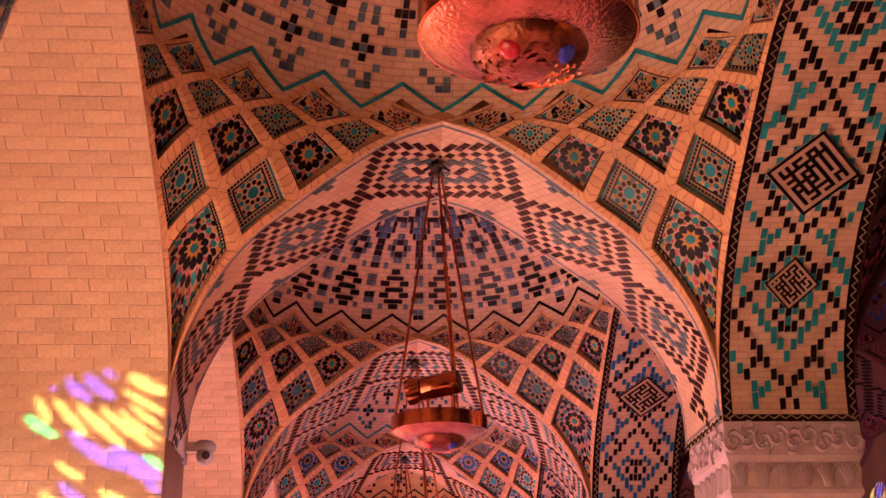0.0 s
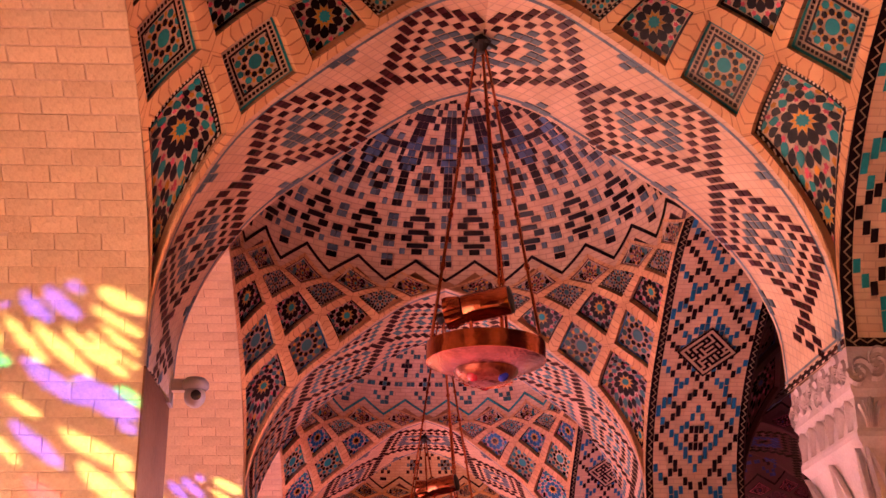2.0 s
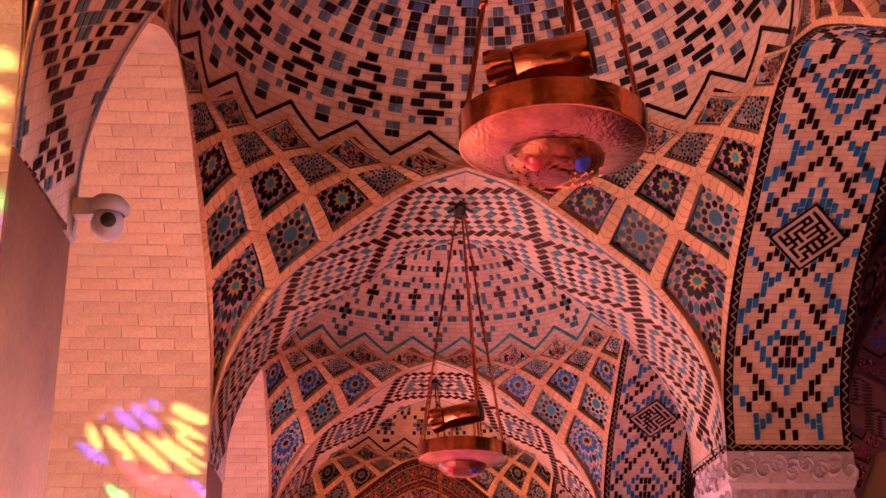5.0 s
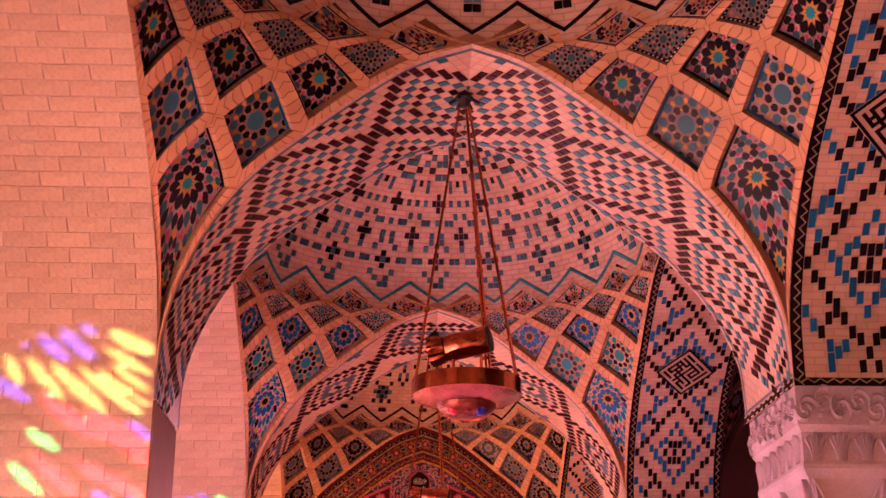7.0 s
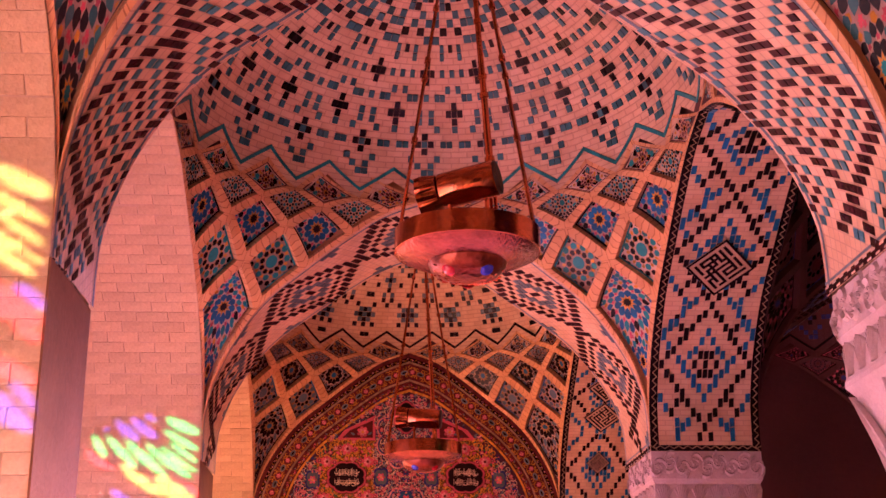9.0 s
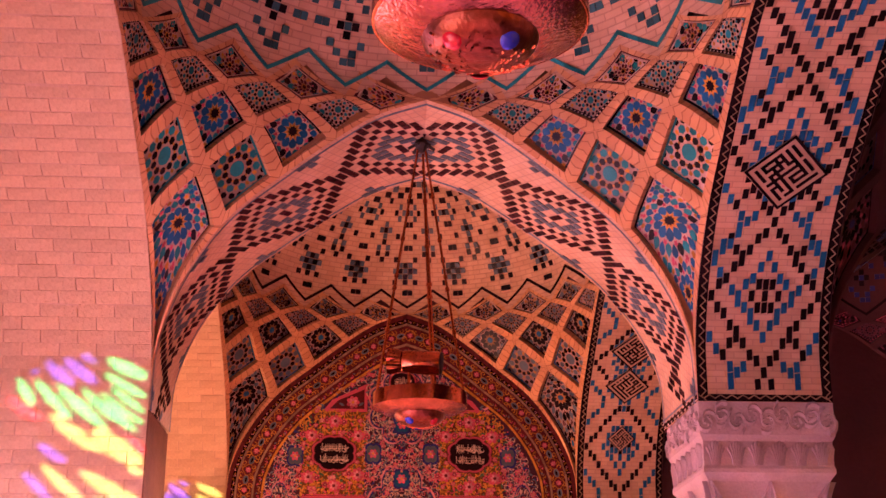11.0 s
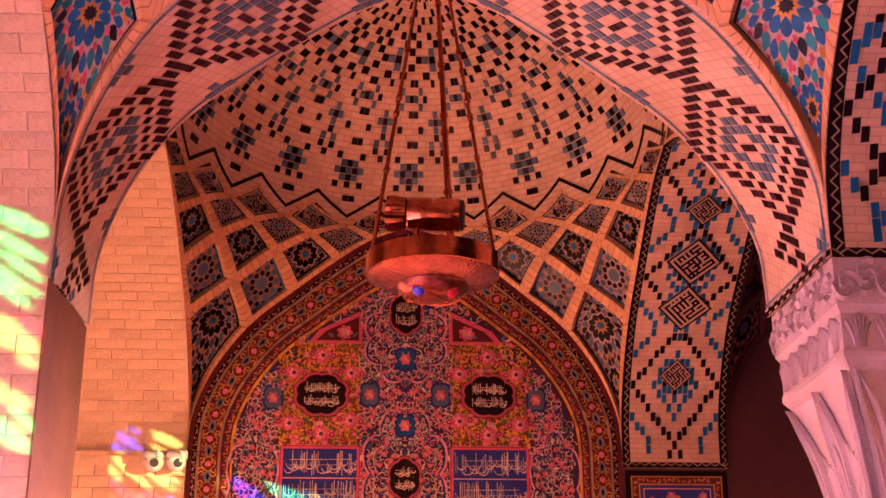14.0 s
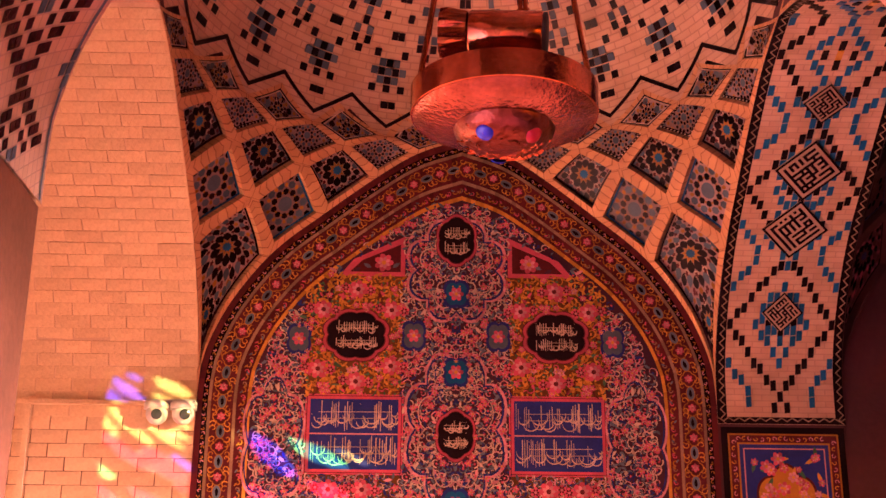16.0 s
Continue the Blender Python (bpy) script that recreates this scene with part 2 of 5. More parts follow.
def rosette(cx, cy, R, n, style):
    """slots 8 petals, 9 heart, 10 small stars, besides those of the panel."""
    w = math.pi / n
    if style == 0:      # a dark star on a gold one, in two rings of seed-shaped petals
        out = [(star(cx, cy, 0.22 * R, 0.38 * R, n, w), 5, 0.0045), (star(cx, cy, 0.155 * R, 0.215 * R, n, w), 9, 0.0075)]
        for a in range(n):
            t = 2 * w * a
            out.append((drop(cx, cy, t, 0.25 * R, 0.64 * R, 0.165 * R), 8))
            x, y = cx + 0.685 * R * math.cos(t + w), cy + 0.685 * R * math.sin(t + w)
            out.append((star(x, y, 0.10 * R, 0.145 * R, 5, t + w), 4, 0.0045))
            out.append((star(x, y, 0.055 * R, 0.095 * R, 5, t + w), 10, 0.0075))
            for o in (-0.5, 0.5):
                c = (2 * a + (o > 0)) % 5
                out.append((drop(cx, cy, t + o * w * 0.98, 0.69 * R, 1.02 * R, 0.138 * R, c % 2 == 0), 2 if c == 0 else 8 if c % 2 else 3))
            out.append((star(cx + 1.06 * R * math.cos(t), cy + 1.06 * R * math.sin(t), 0.055 * R, 0.095 * R, 5, t), 10, 0.007))
            out.append((ngon(cx + 1.07 * R * math.cos(t + w), cy + 1.07 * R * math.sin(t + w), 0.10 * R, 5, t), 5))
    else:               # rings of small hexagons round a disc
        out = [(ngon(cx, cy, 0.25 * R, 14), 3)]
        for a in range(n):
            t = 2 * w * a
            out.append((ngon(cx + 0.42 * R * math.cos(t), cy + 0.42 * R * math.sin(t), 0.115 * R, 6, t), 2))
            out.append((ngon(cx + 0.655 * R * math.cos(t + w), cy + 0.655 * R * math.sin(t + w), 0.135 * R, 6, t + w), 3))
            out.append((drop(cx, cy, t, 0.54 * R, 0.72 * R, 0.062 * R), 5))
            out.append((ngon(cx + 0.40 * R * math.cos(t + w), cy + 0.40 * R * math.sin(t + w), 0.05 * R, 4, t + w), 5))
            for o in (-0.5, 0.5):
                out.append((ngon(cx + 0.905 * R * math.cos(t + o * w), cy + 0.905 * R * math.sin(t + o * w), 0.112 * R, 6, t + o * w), 2))
            out.append((ngon(cx + 1.09 * R * math.cos(t), cy + 1.09 * R * math.sin(t), 0.10 * R, 6, t), 3))
    return out


def cut(q, frame_q):
    """The part of a polygon inside a convex, anticlockwise one."""
    for a in range(len(frame_q)):
        p0, p1 = frame_q[a], frame_q[(a + 1) % len(frame_q)]
        out = []
        for b in range(len(q)):
            u, v = q[b], q[(b + 1) % len(q)]
            du = (p1[0] - p0[0]) * (u[1] - p0[1]) - (p1[1] - p0[1]) * (u[0] - p0[0])
            dv = (p1[0] - p0[0]) * (v[1] - p0[1]) - (p1[1] - p0[1]) * (v[0] - p0[0])
            if du >= 0:
                out.append(u)
            if du * dv < 0:
                t = du / (du - dv)
                out.append((u[0] + (v[0] - u[0]) * t, u[1] + (v[1] - u[1]) * t))
        q = out
        if len(q) < 3:
            return []
    return q


def panel_pieces(k, c, dotted):
    """Tiles of one panel in its own flat metres; c: the corners, lowest, right, top, left."""
    B, Rr, T, Lf = [Vector(p) for p in c]
    mid = (B + Rr + T + Lf) / 4
    size = min((T - B).length, (Rr - Lf).length)
    width = (Rr - Lf).length
    axis = T - B
    ros = []
    if k == 0:
        ros = [(B + axis * 0.63, width * 0.37, 10, 0), (B + axis * 0.29, width * 0.29, 10, 0)]
    elif k == 1:
        ros = [(mid + axis * 0.02, size * (0.32 if dotted else 0.43), 10, 1)]
    elif k == 2:
        ros = [(mid, size * 0.43, 10, 0)]
    elif k == 3:
        ros = [(mid, size * 0.40, 9, 1)]
    else:
        ros = [(mid, size * 0.30, 8, 0)]
    out = []
    inset = {0: 0.83, 1: 0.60 if dotted else 0.89, 2: 0.86, 3: 0.80, 4: 0.80}[k]
    if k == 0 and not dotted:
        inset = 0.90
    frame_q = [tuple(mid + (Vector(p) - mid) * inset) for p in (B, Rr, T, Lf)]
    for ctr, R, n, style in ros:
        for d in rosette(ctr.x, ctr.y, R, n, style):
            q = cut(d[0], frame_q)
            if q:
                slot = {8: 6, 3: 5}.get(d[1], d[1]) if k == 4 else d[1]
                out.append((q, slot, *d[2:]))
    # small pieces fill what the rosettes leave
    step = width * (0.085 if k == 0 else 0.10)
    a = -14
    for a in range(-14, 15):
        for b in range(-14, 15):
            p = mid + Vector(((a + 0.5 * (b % 2)) * step, b * step * 0.866))
            if any((p - ctr).length < R * (1.12 if k < 3 else 1.08) for ctr, R, _, _ in ros):
                continue
            kind = (a + 2 * b) % 3
            q = cut(ngon(p.x, p.y, step * (0.55 if kind else 0.27), 6 if kind else 5, 0.5 + a), frame_q)
            if q:
                out.append((q, (10 if k in (0, 2) else 5, 3, 8 if k in (0, 2) else 2)[kind]))
    return out


def band_design(k, dotted):
    """Border lines of a panel in a square from -1 to 1."""
    out = []
    steps = 17 if k == 0 else 12
    if k == 0:
        out.append(("band", 0.99, 0.83 if dotted else 0.92, 2))
        if dotted:
            for s in range(steps):
                t = -0.90 + 1.8 * s / (steps - 1)
                out += [(ngon(p[0], p[1], 0.040, 4, 0.0), 4) for p in ((t, -0.91), (t, 0.91), (-0.91, t), (0.91, t))]
    elif k == 1:
        out.append(("band", 0.98, 0.90, 7))
        if dotted:
            for s in range(steps):
                t = -0.78 + 1.56 * s / (steps - 1)
                out += [(ngon(p[0], p[1], 0.072, 4, 0.5), 2) for p in ((t, -0.79), (t, 0.79), (-0.79, t), (0.79, t))]
            out.append(("band", 0.68, 0.61, 2))
    elif k == 2:
        out.append(("band", 0.98, 0.88, 2))
    elif k == 3:
        out.append(("band", 0.98, 0.82, 2))
        for s in range(9):
            t = -0.86 + 1.72 * s / 8
            out += [(ngon(p[0], p[1], 0.055, 4, 0.0), 4) for p in ((t, -0.9), (t, 0.9), (-0.9, t), (0.9, t))]
    else:
        out.append(("band", 0.97, 0.88, 6))
        out.append(("band", 0.87, 0.81, 4))
    return out


def build_net(dotted):
    """One bay's net of raised brick ribs with sunk star panels, as one mesh."""
    sh = Shape()
    for k in range(5):
        deep = 0.05 if k < 3 else 0.034 if k == 3 else 0.014
        for i in range(k + 1):
            j = k - i
            m = 0.105 if k else 0.08

            def at(u, v, o):
                return node(i + u, j + v, 1, 1, o)

            n = 6 if k else 10
            ls = [a / n for a in range(n + 1)]
            for a in range(n):                              # rib faces round the panel
                u0, u1 = ls[a], ls[a + 1]
                w0, w1 = m + (1 - 2 * m) * u0, m + (1 - 2 * m) * u1
                for o in ([(u0, 0), (u1, 0), (w1, m), (w0, m)], [(u0, 1), (u1, 1), (w1, 1 - m), (w0, 1 - m)],
                          [(0, u0), (0, u1), (m, w1), (m, w0)], [(1, u0), (1, u1), (1 - m, w1), (1 - m, w0)]):
                    q = [at(x, y, 0.0) for x, y in o]
                    ln = (q[1] - q[0]).length
                    base = a * ln
                    sh.poly(q, 0, [(0.1, base), (0.1, base + ln), (0.2, base + ln), (0.2, base)])
                    sh.poly([at(*o[3], 0.0), at(*o[2], 0.0), at(*o[2], deep), at(*o[3], deep)], 0, [(0.2, base), (0.2, base + ln), (0.24, base + ln), (0.24, base)])
            span = 1 - 2 * m

            def on(p, q, o):
                return at(m + span * (p + 1) / 2, m + span * (q + 1) / 2, o)

            gl = [-1 + 2 * a / n for a in range(n + 1)]
            sh.grid(lambda u, v: on(u, v, deep), gl, gl, 1)
            for d in band_design(k, dotted):
                if d[0] == "band":
                    _, a0, a1, slot = d
                    for c in range(4):
                        for e in range(n):
                            t0, t1 = -1 + 2 * e / n, -1 + 2 * (e + 1) / n
                            o = [(t0 * a0, a0), (t1 * a0, a0), (t1 * a1, a1), (t0 * a1, a1)]
                            for _ in range(c):
                                o = [(-y, x) for x, y in o]
                            sh.poly([on(x, y, deep - 0.003) for x, y in o], slot)
                else:
                    sh.poly([on(x, y, deep - 0.006) for x, y in d[0]], d[1])
            # the panel laid flat, and back again
            cs = [on(*p, deep) for p in ((-1, -1), (1, -1), (1, 1), (-1, 1))]
            up = (cs[2] - cs[0]).normalized()
            side = (cs[1] - cs[3])
            side = (side - up * side.dot(up)).normalized()
            flat = [((p - cs[0]).dot(side), (p - cs[0]).dot(up)) for p in cs]

            def back(x, y):
                p = q = 0.0
                for _ in range(5):
                    w = ((1 - p) * (1 - q) / 4, (1 + p) * (1 - q) / 4, (1 + p) * (1 + q) / 4, (1 - p) * (1 + q) / 4)
                    fx = sum(a * c[0] for a, c in zip(w, flat)) - x
                    fy = sum(a * c[1] for a, c in zip(w, flat)) - y
                    dp = (-(1 - q) / 4, (1 - q) / 4, (1 + q) / 4, -(1 + q) / 4)
                    dq = (-(1 - p) / 4, -(1 + p) / 4, (1 + p) / 4, (1 - p) / 4)
                    a, b = sum(u * c[0] for u, c in zip(dp, flat)), sum(u * c[0] for u, c in zip(dq, flat))
                    c2, d2 = sum(u * c[1] for u, c in zip(dp, flat)), sum(u * c[1] for u, c in zip(dq, flat))
                    det = a * d2 - b * c2
                    p -= (fx * d2 - fy * b) / det
                    q -= (a * fy - c2 * fx) / det
                return p, q

            for d in panel_pieces(k, flat, dotted):
                rise = d[2] if len(d) > 2 else 0.006
                sh.poly([on(*back(x, y), deep - rise) for x, y in d[0]], d[1])
    # the other three quarters mirror the first
    v, f, mt, uv = list(sh.v), list(sh.f), list(sh.m), list(sh.uv)
    for qx, qy in ((-1, 1), (1, -1), (-1, -1)):
        off = len(sh.v)
        sh.v += [(x * qx, y * qy, z) for x, y, z in v]
        sh.f += [tuple(off + a for a in face) for face in f]
        sh.m += mt
        sh.uv += uv
    return sh


NETS = {True: build_net(True), False: build_net(False)}
# ribs, ground, dark, accent, light, warm, second accent, line, petals, heart, small stars
PALETTES = {
    -1: [RIB, LINE, BLACK, TURQ, CREAM, YELLOW, MAROON, TURQ, BLACK, TURQ, PINK],
    0: [RIB, LINE, BLACK, TURQ, CREAM, YELLOW, MAROON, TURQ, BLACK, TURQ, PINK],
    1: [RIB, LINE_B, BLACK, TEAL, CREAM, YELLOW, MAROON, BLUE, BLACK, TURQ, PINK],
    2: [RIB, LINE_C, BLACK, TURQ, CREAM, YELLOW, MAROON, TURQ, BLUE, BLACK, PINK],
    3: [RIB, LINE_B, BLACK, HATCH, CREAM, OCHRE, BLACK, BLUE, BLACK, BLUE, MAROON],
}

# ---- domes: brick courses with small glazed tiles set in rows ----
# each text is one twentieth of the dome, from its lowest course upwards: k black, t turquoise, b blue, y yellow
STENCILS = {
    "cross": """
..........|..t...t...|....k.....|t..ktk...t|....k.....|.t.....t..|.........k|k..t.t..kt|.........k|.t..t..t..|
....k.....|t..kkk..t.|....k.....|.t.....t.t|...t.t....|.........k|k.t.t.t.kk|.........k|..t...t...|....k.....|
t.......t.|..k...k...|....t....t|t......t..|..t.k.....|.........k|...t.t....|k.......t.|....k.....|.t.....t..|
..........|....t....k|..k.......|......t...|""",
    "bars": """
t........t|yt......ty|t........t|k.t....t.k|t........t|..t.kk.t..|t..kkkk..t|k.kk..kk.k|...kkkk...|t.kk..kk.t|
t..kkkk..t|....kk....|k.t....t.k|t...tt...t|k..tkkt..k|k.tk..kt.k|k..tkkt..k|bk..tt..kb|bbk....kbb|b.k.tt.k.b|
bbk.kk.kbb|bk..tt..kb|k........k|k...kk...k|k..k..k..k|t...kk...t|..k....k..|k........k|....kk....|..k....k..|
k...kk...k|..........|..k....k..|....k.....|k.........|..........|""",
    "dense": """
........k.|..k...k...|....t.....|k..tkt...k|....t.....|.k.....k.k|t.......tk|kt.....tkt|t.......tk|.k..k..k..|
...k.k....|k..t.t...k|....k.....|.k..t..k..|...tkt....|k...t....k|.t.....t..|t.k...k.tk|.t.....t..|k...k....k|
..k...k...|....t....k|k..tkt....|....t....k|.k.....k..|....k....k|k.........|..k...k...|.........k|....k.....|
.k.....k..|....k....k|..k.......|......t...|""",
}
DOME_KIND = {-1: "bars", 0: "cross", 1: "bars", 2: "cross", 3: "dense"}


def dome_at(turn, k, out=0.0):
    """turn: 0 to 1 round the dome."""
    a = (turn % 1.0) * 4
    q = min(3, int(a))
    f = a - q
    qx, qy = ((1, 1), (1, -1), (-1, -1), (-1, 1))[q]
    p = vault(k, f if q in (0, 2) else 1 - f, qx, qy)
    if out:
        p += (p - Vector((0, 0, ZS + 0.8))).normalized() * out
    return p


def zig_level(turn):
    """The level of the zigzag line, low at the rib ends and high over the kites."""
    return 5.22 + KITE * (1 - abs(((turn * 20) % 1.0) * 2 - 1))


def build_dome(kind):
    sh = Shape()
    us = [a / 160 for a in range(161)]
    foot = lambda u: zig_level(u) - 0.32          # along the upper edge of the kites
    up = lambda u, v: foot(u) + (K_TOP - foot(u)) * v
    sh.grid(lambda u, v: dome_at(u, up(u, v), 0.004), us, [b / 28 for b in range(29)], 0, lambda u, v: (u * 9.6, (up(u, v) - 5) * 0.26))
    # zigzag band
    for a in range(160):
        t0, t1 = a / 160, (a + 1) / 160
        k0, k1 = zig_level(t0), zig_level(t1)
        q = [dome_at(t0, k0, -0.004), dome_at(t1, k1, -0.004), dome_at(t1, k1 + 0.11, -0.004), dome_at(t0, k0 + 0.11, -0.004)]
        sh.slab(q, [dome_at(t0, k0, 0.01), dome_at(t1, k1, 0.01), dome_at(t1, k1 + 0.11, 0.01), dome_at(t0, k0 + 0.11, 0.01)], 1)
    rows = STENCILS[kind].replace("\n", "").strip("|").split("|")
    if kind == "cross":                         # single tiles strewn between the crosses
        rows = ["".join("t" if ch == "." and r % 3 == 1 and (c + 2 * r) % 4 == 0 else ch for c, ch in enumerate(row)) for r, row in enumerate(rows)]
    dk = 0.205
    slots = {"k": 2, "t": 3, "b": 4, "y": 5}
    for r, row in enumerate(rows):
        k0 = 5.12 + r * dk
        if k0 > K_TOP - 0.25:
            break
        for sec in range(20):
            c = 0
            while c < 10:
                ch = row[c]
                wide = math.cos((k0 - 5) / (K_TOP - 5) * math.pi / 2) < 0.62
                if wide and c % 2 == 0 and ch == ".":
                    ch = row[c + 1]
                if ch == "." or (wide and c % 2):
                    c += 1
                    continue
                e = c + 2 if wide else c + 1
                while ch in "kb" and kind == "bars" and r < 22 and e < 10 and row[e] == ch:
                    e += 1
                g = 0.04 * (e - c)
                t0, t1 = (sec + (c + g) / 10) / 20, (sec + (e - g) / 10) / 20
                if k0 > max(zig_level(t0), zig_level(t1), zig_level((t0 + t1) / 2)) + 0.2:
                    hgt = 0.74 if e - c > 2 else 0.92
                    q = [(t0, k0 + 0.012), (t1, k0 + 0.012), (t1, k0 + dk * hgt), (t0, k0 + dk * hgt)]
                    sh.slab([dome_at(u, k, -0.005) for u, k in q], [dome_at(u, k, 0.006) for u, k in q], slots[ch])
                c = e
    return sh


DOMES = {kind: build_dome(kind) for kind in STENCILS}
SLATE_BLUE = glaze("slate_blue_glaze", (0.05, 0.10, 0.19))
ZIG = {-1: BLACK, 0: TURQ, 1: BLACK, 2: TURQ, 3: BLACK}
for n in BAYS:
    label = "vault net of raised brick ribs with sunk star-pattern tile panels"
    me = lean_mesh(NETS[n <= 0].mesh("ceiling_net", PALETTES[n]), n)
    structure(put("ceiling_net", me, None, pose(0, bay_y(n), 0)), label, "vault")
    dm = lean_mesh(DOMES[DOME_KIND[n]].mesh("ceiling_dome", [BUFF, ZIG[n], BLACK, HATCH if n != 2 else TEAL, SLATE_BLUE if n == 1 else BLUE, YELLOW]), n)
    structure(put("ceiling_dome", dm, None, pose(0, bay_y(n), 0)), "shallow buff brick dome with small black and turquoise tiles", "dome")
    # the next aisle, behind the arcade; its dimness is painted in from bay 0
    if n >= 0:
        dim_net = NETS[False].mesh("ceiling_net", [RENDERED, PLUM, BLACK, MAROON, PINK, MAROON, BLACK, NAVY, BLACK, NAVY, PINK])
        dim_dome = DOMES["cross"].mesh("ceiling_dome", [RENDERED, BLACK, BLACK, NAVY, NAVY, MAROON])
    structure(put("ceiling_net", dim_net if n >= 0 else me, None, pose(AISLE_X, bay_y(n), 0)), "ribbed vault with star panels over the side aisle, shade put into maroon colours", "vault")
    structure(put("ceiling_dome", dim_dome if n >= 0 else dm, None, pose(AISLE_X, bay_y(n), 0)), "shallow dome over the side aisle, shade put into maroon colours", "dome")


# ---- arches ----
def arc(half):
    """Points of the whole pointed profile from foot to foot: place across, height, length along, for a half width."""
    ks = [0.0] + [0.02 + 4.98 * (a / 40) ** 1.25 for a in range(41)]
    pts = [(half, 0.0)] + [(half * profile(k)[0], profile(k)[1]) for k in ks[1:]]
    pts = pts + [(-x, z) for x, z in reversed(pts[:-1])]
    out, run = [], 0.0
    for a, (x, z) in enumerate(pts):
        if a:
            run += math.hypot(x - pts[a - 1][0], z - pts[a - 1][1])
        out.append((x, z, run))
    return out


def along(line, s):
    """The place across and the height at a length along the profile."""
    for a in range(len(line) - 1):
        if line[a + 1][2] >= s:
            t = (s - line[a][2]) / max(1e-9, line[a + 1][2] - line[a][2])
            return line[a][0] + (line[a + 1][0] - line[a][0]) * t, line[a][1] + (line[a + 1][1] - line[a][1]) * t
    return line[-1][0], line[-1][1]


def build_arch(half, depth, taper, place, scale=1.0):
    """An arch with its tiled underside. place(a, d, z) turns across, depth and height into the world's axes."""
    line = arc(half)
    total = line[-1][2]

    def pt(s, v, o=0.0):
        x, z = along(line, s)
        k = 1 - taper * v
        x2, z2 = x * (1 - 0.012 * taper / 0.1 * v), z * k * scale
        n = Vector((x2, z2 - 0.5)).normalized() * o
        return Vector(place(x2 + n.x, v * depth, ZS + z2 + n.y))

    return line, total, pt


SHEAR = 0.24
# rings of a large and of a small lozenge from the heart outwards: 1 black, 2 slate
RINGS = (((1, None, 2, 2, None, 1, None, 1, 1), (2, 2, None, None, None, None, None, 1, 1)),
         ((None, 2, None, 1, None, 2, None, 1, 1), (2, None, 1, None, 2, None, None, 1, 1)))


def cross_arch(large_rings, small_rings):
    sh = Shape()
    tiles = []
    line, total, pt = build_arch(AX, ARCH_T, 0.10, lambda a, d, z: (*lean(a, d, 1 - 0.24 * d / ARCH_T), z))
    ss = [p[2] for p in line]
    vs = [0, 0.25, 0.5, 0.75, 1.0]
    sh.grid(lambda s, v: pt(s, v), ss, vs, 0, lambda s, v: (v * ARCH_T - 0.040, min(s, total - s) - SHEAR * (v - 0.5) * 2))
    # the solid above the underside, front and back
    for v, y in ((0.0, 0.0), (1.0, ARCH_T)):
        for a in range(len(ss) - 1):
            p, q = pt(ss[a], v), pt(ss[a + 1], v)
            sh.poly([p, q, (q.x, q.y, ZS + 2.0), (p.x, p.y, ZS + 2.0)], 5)
    # glazed edge lines and a border at the feet
    for v0, v1, slot in ((0.035, 0.06, 3), (0.94, 0.965, 3)):
        for a in range(len(ss) - 1):
            sh.poly([pt(ss[a], v0, -0.003), pt(ss[a + 1], v0, -0.003), pt(ss[a + 1], v1, -0.003), pt(ss[a], v1, -0.003)], slot)
    # diamonds of glazed bricks, sheared towards the crown
    rows, pitch = 16, 0.048
    half_n = int(total / 2 / pitch)
    for sgn in (1, -1):
        for c in range(2 if sgn > 0 else 0, half_n + 2):
            for r in range(rows):
                h = half_n - 3 - c
                d0, d1 = h % 16, (h + 8) % 16
                large = min(d0, 16 - d0) + abs(r - 7.5) - 0.5
                small = min(d1, 16 - d1) + min(r, 15 - r)
                slot = large_rings[int(min(8, large))] if large <= small else small_rings[int(min(8, small))]
                if slot is None:
                    continue
                shear = SHEAR
                v0, v1 = (r + 0.9) / (rows + 1.1) - 0.002, (r + 1.72) / (rows + 1.1)
                if slot == 2:
                    v0, v1 = v0 + 0.004, v1 - 0.004
                gap = 0.006 if slot == 1 else 0.0025
                s0, s1 = c * pitch + gap, (c + 1) * pitch - gap
                o = []
                for s, v in ((s0, v0), (s1, v0), (s1, v1), (s0, v1)):
                    a = s + shear * (v - 0.5) * 2
                    o.append((min(total / 2, max(0.0, a)) if sgn > 0 else total - min(total / 2, max(0.0, a)), v))
                tiles.append(([pt(s, v, -0.005) for s, v in o], [pt(s, v, 0.004) for s, v in o], slot))
    # band at the foot on the column
    for sgn in (0,):
        for v in range(20):
            f = lambda s: s if sgn == 0 else total - s
            v0, v1 = v / 20, (v + 1) / 20
            sh.poly([pt(f(0.0), v0, -0.004), pt(f(0.0), v1, -0.004), pt(f(0.035), v1, -0.004), pt(f(0.035), v0, -0.004)], 1)
            wv = 0.012 * (1 if v % 2 else -1) + 0.018
            sh.poly([pt(f(wv - 0.005), v0, -0.006), pt(f(wv - 0.005), v1, -0.006), pt(f(wv + 0.005), v1, -0.006), pt(f(wv + 0.005), v0, -0.006)], 4)
            sh.poly([pt(f(0.045), v0, -0.004), pt(f(0.045), v1, -0.004), pt(f(0.058), v1, -0.004), pt(f(0.058), v0, -0.004)], 3)
    return sh, tiles


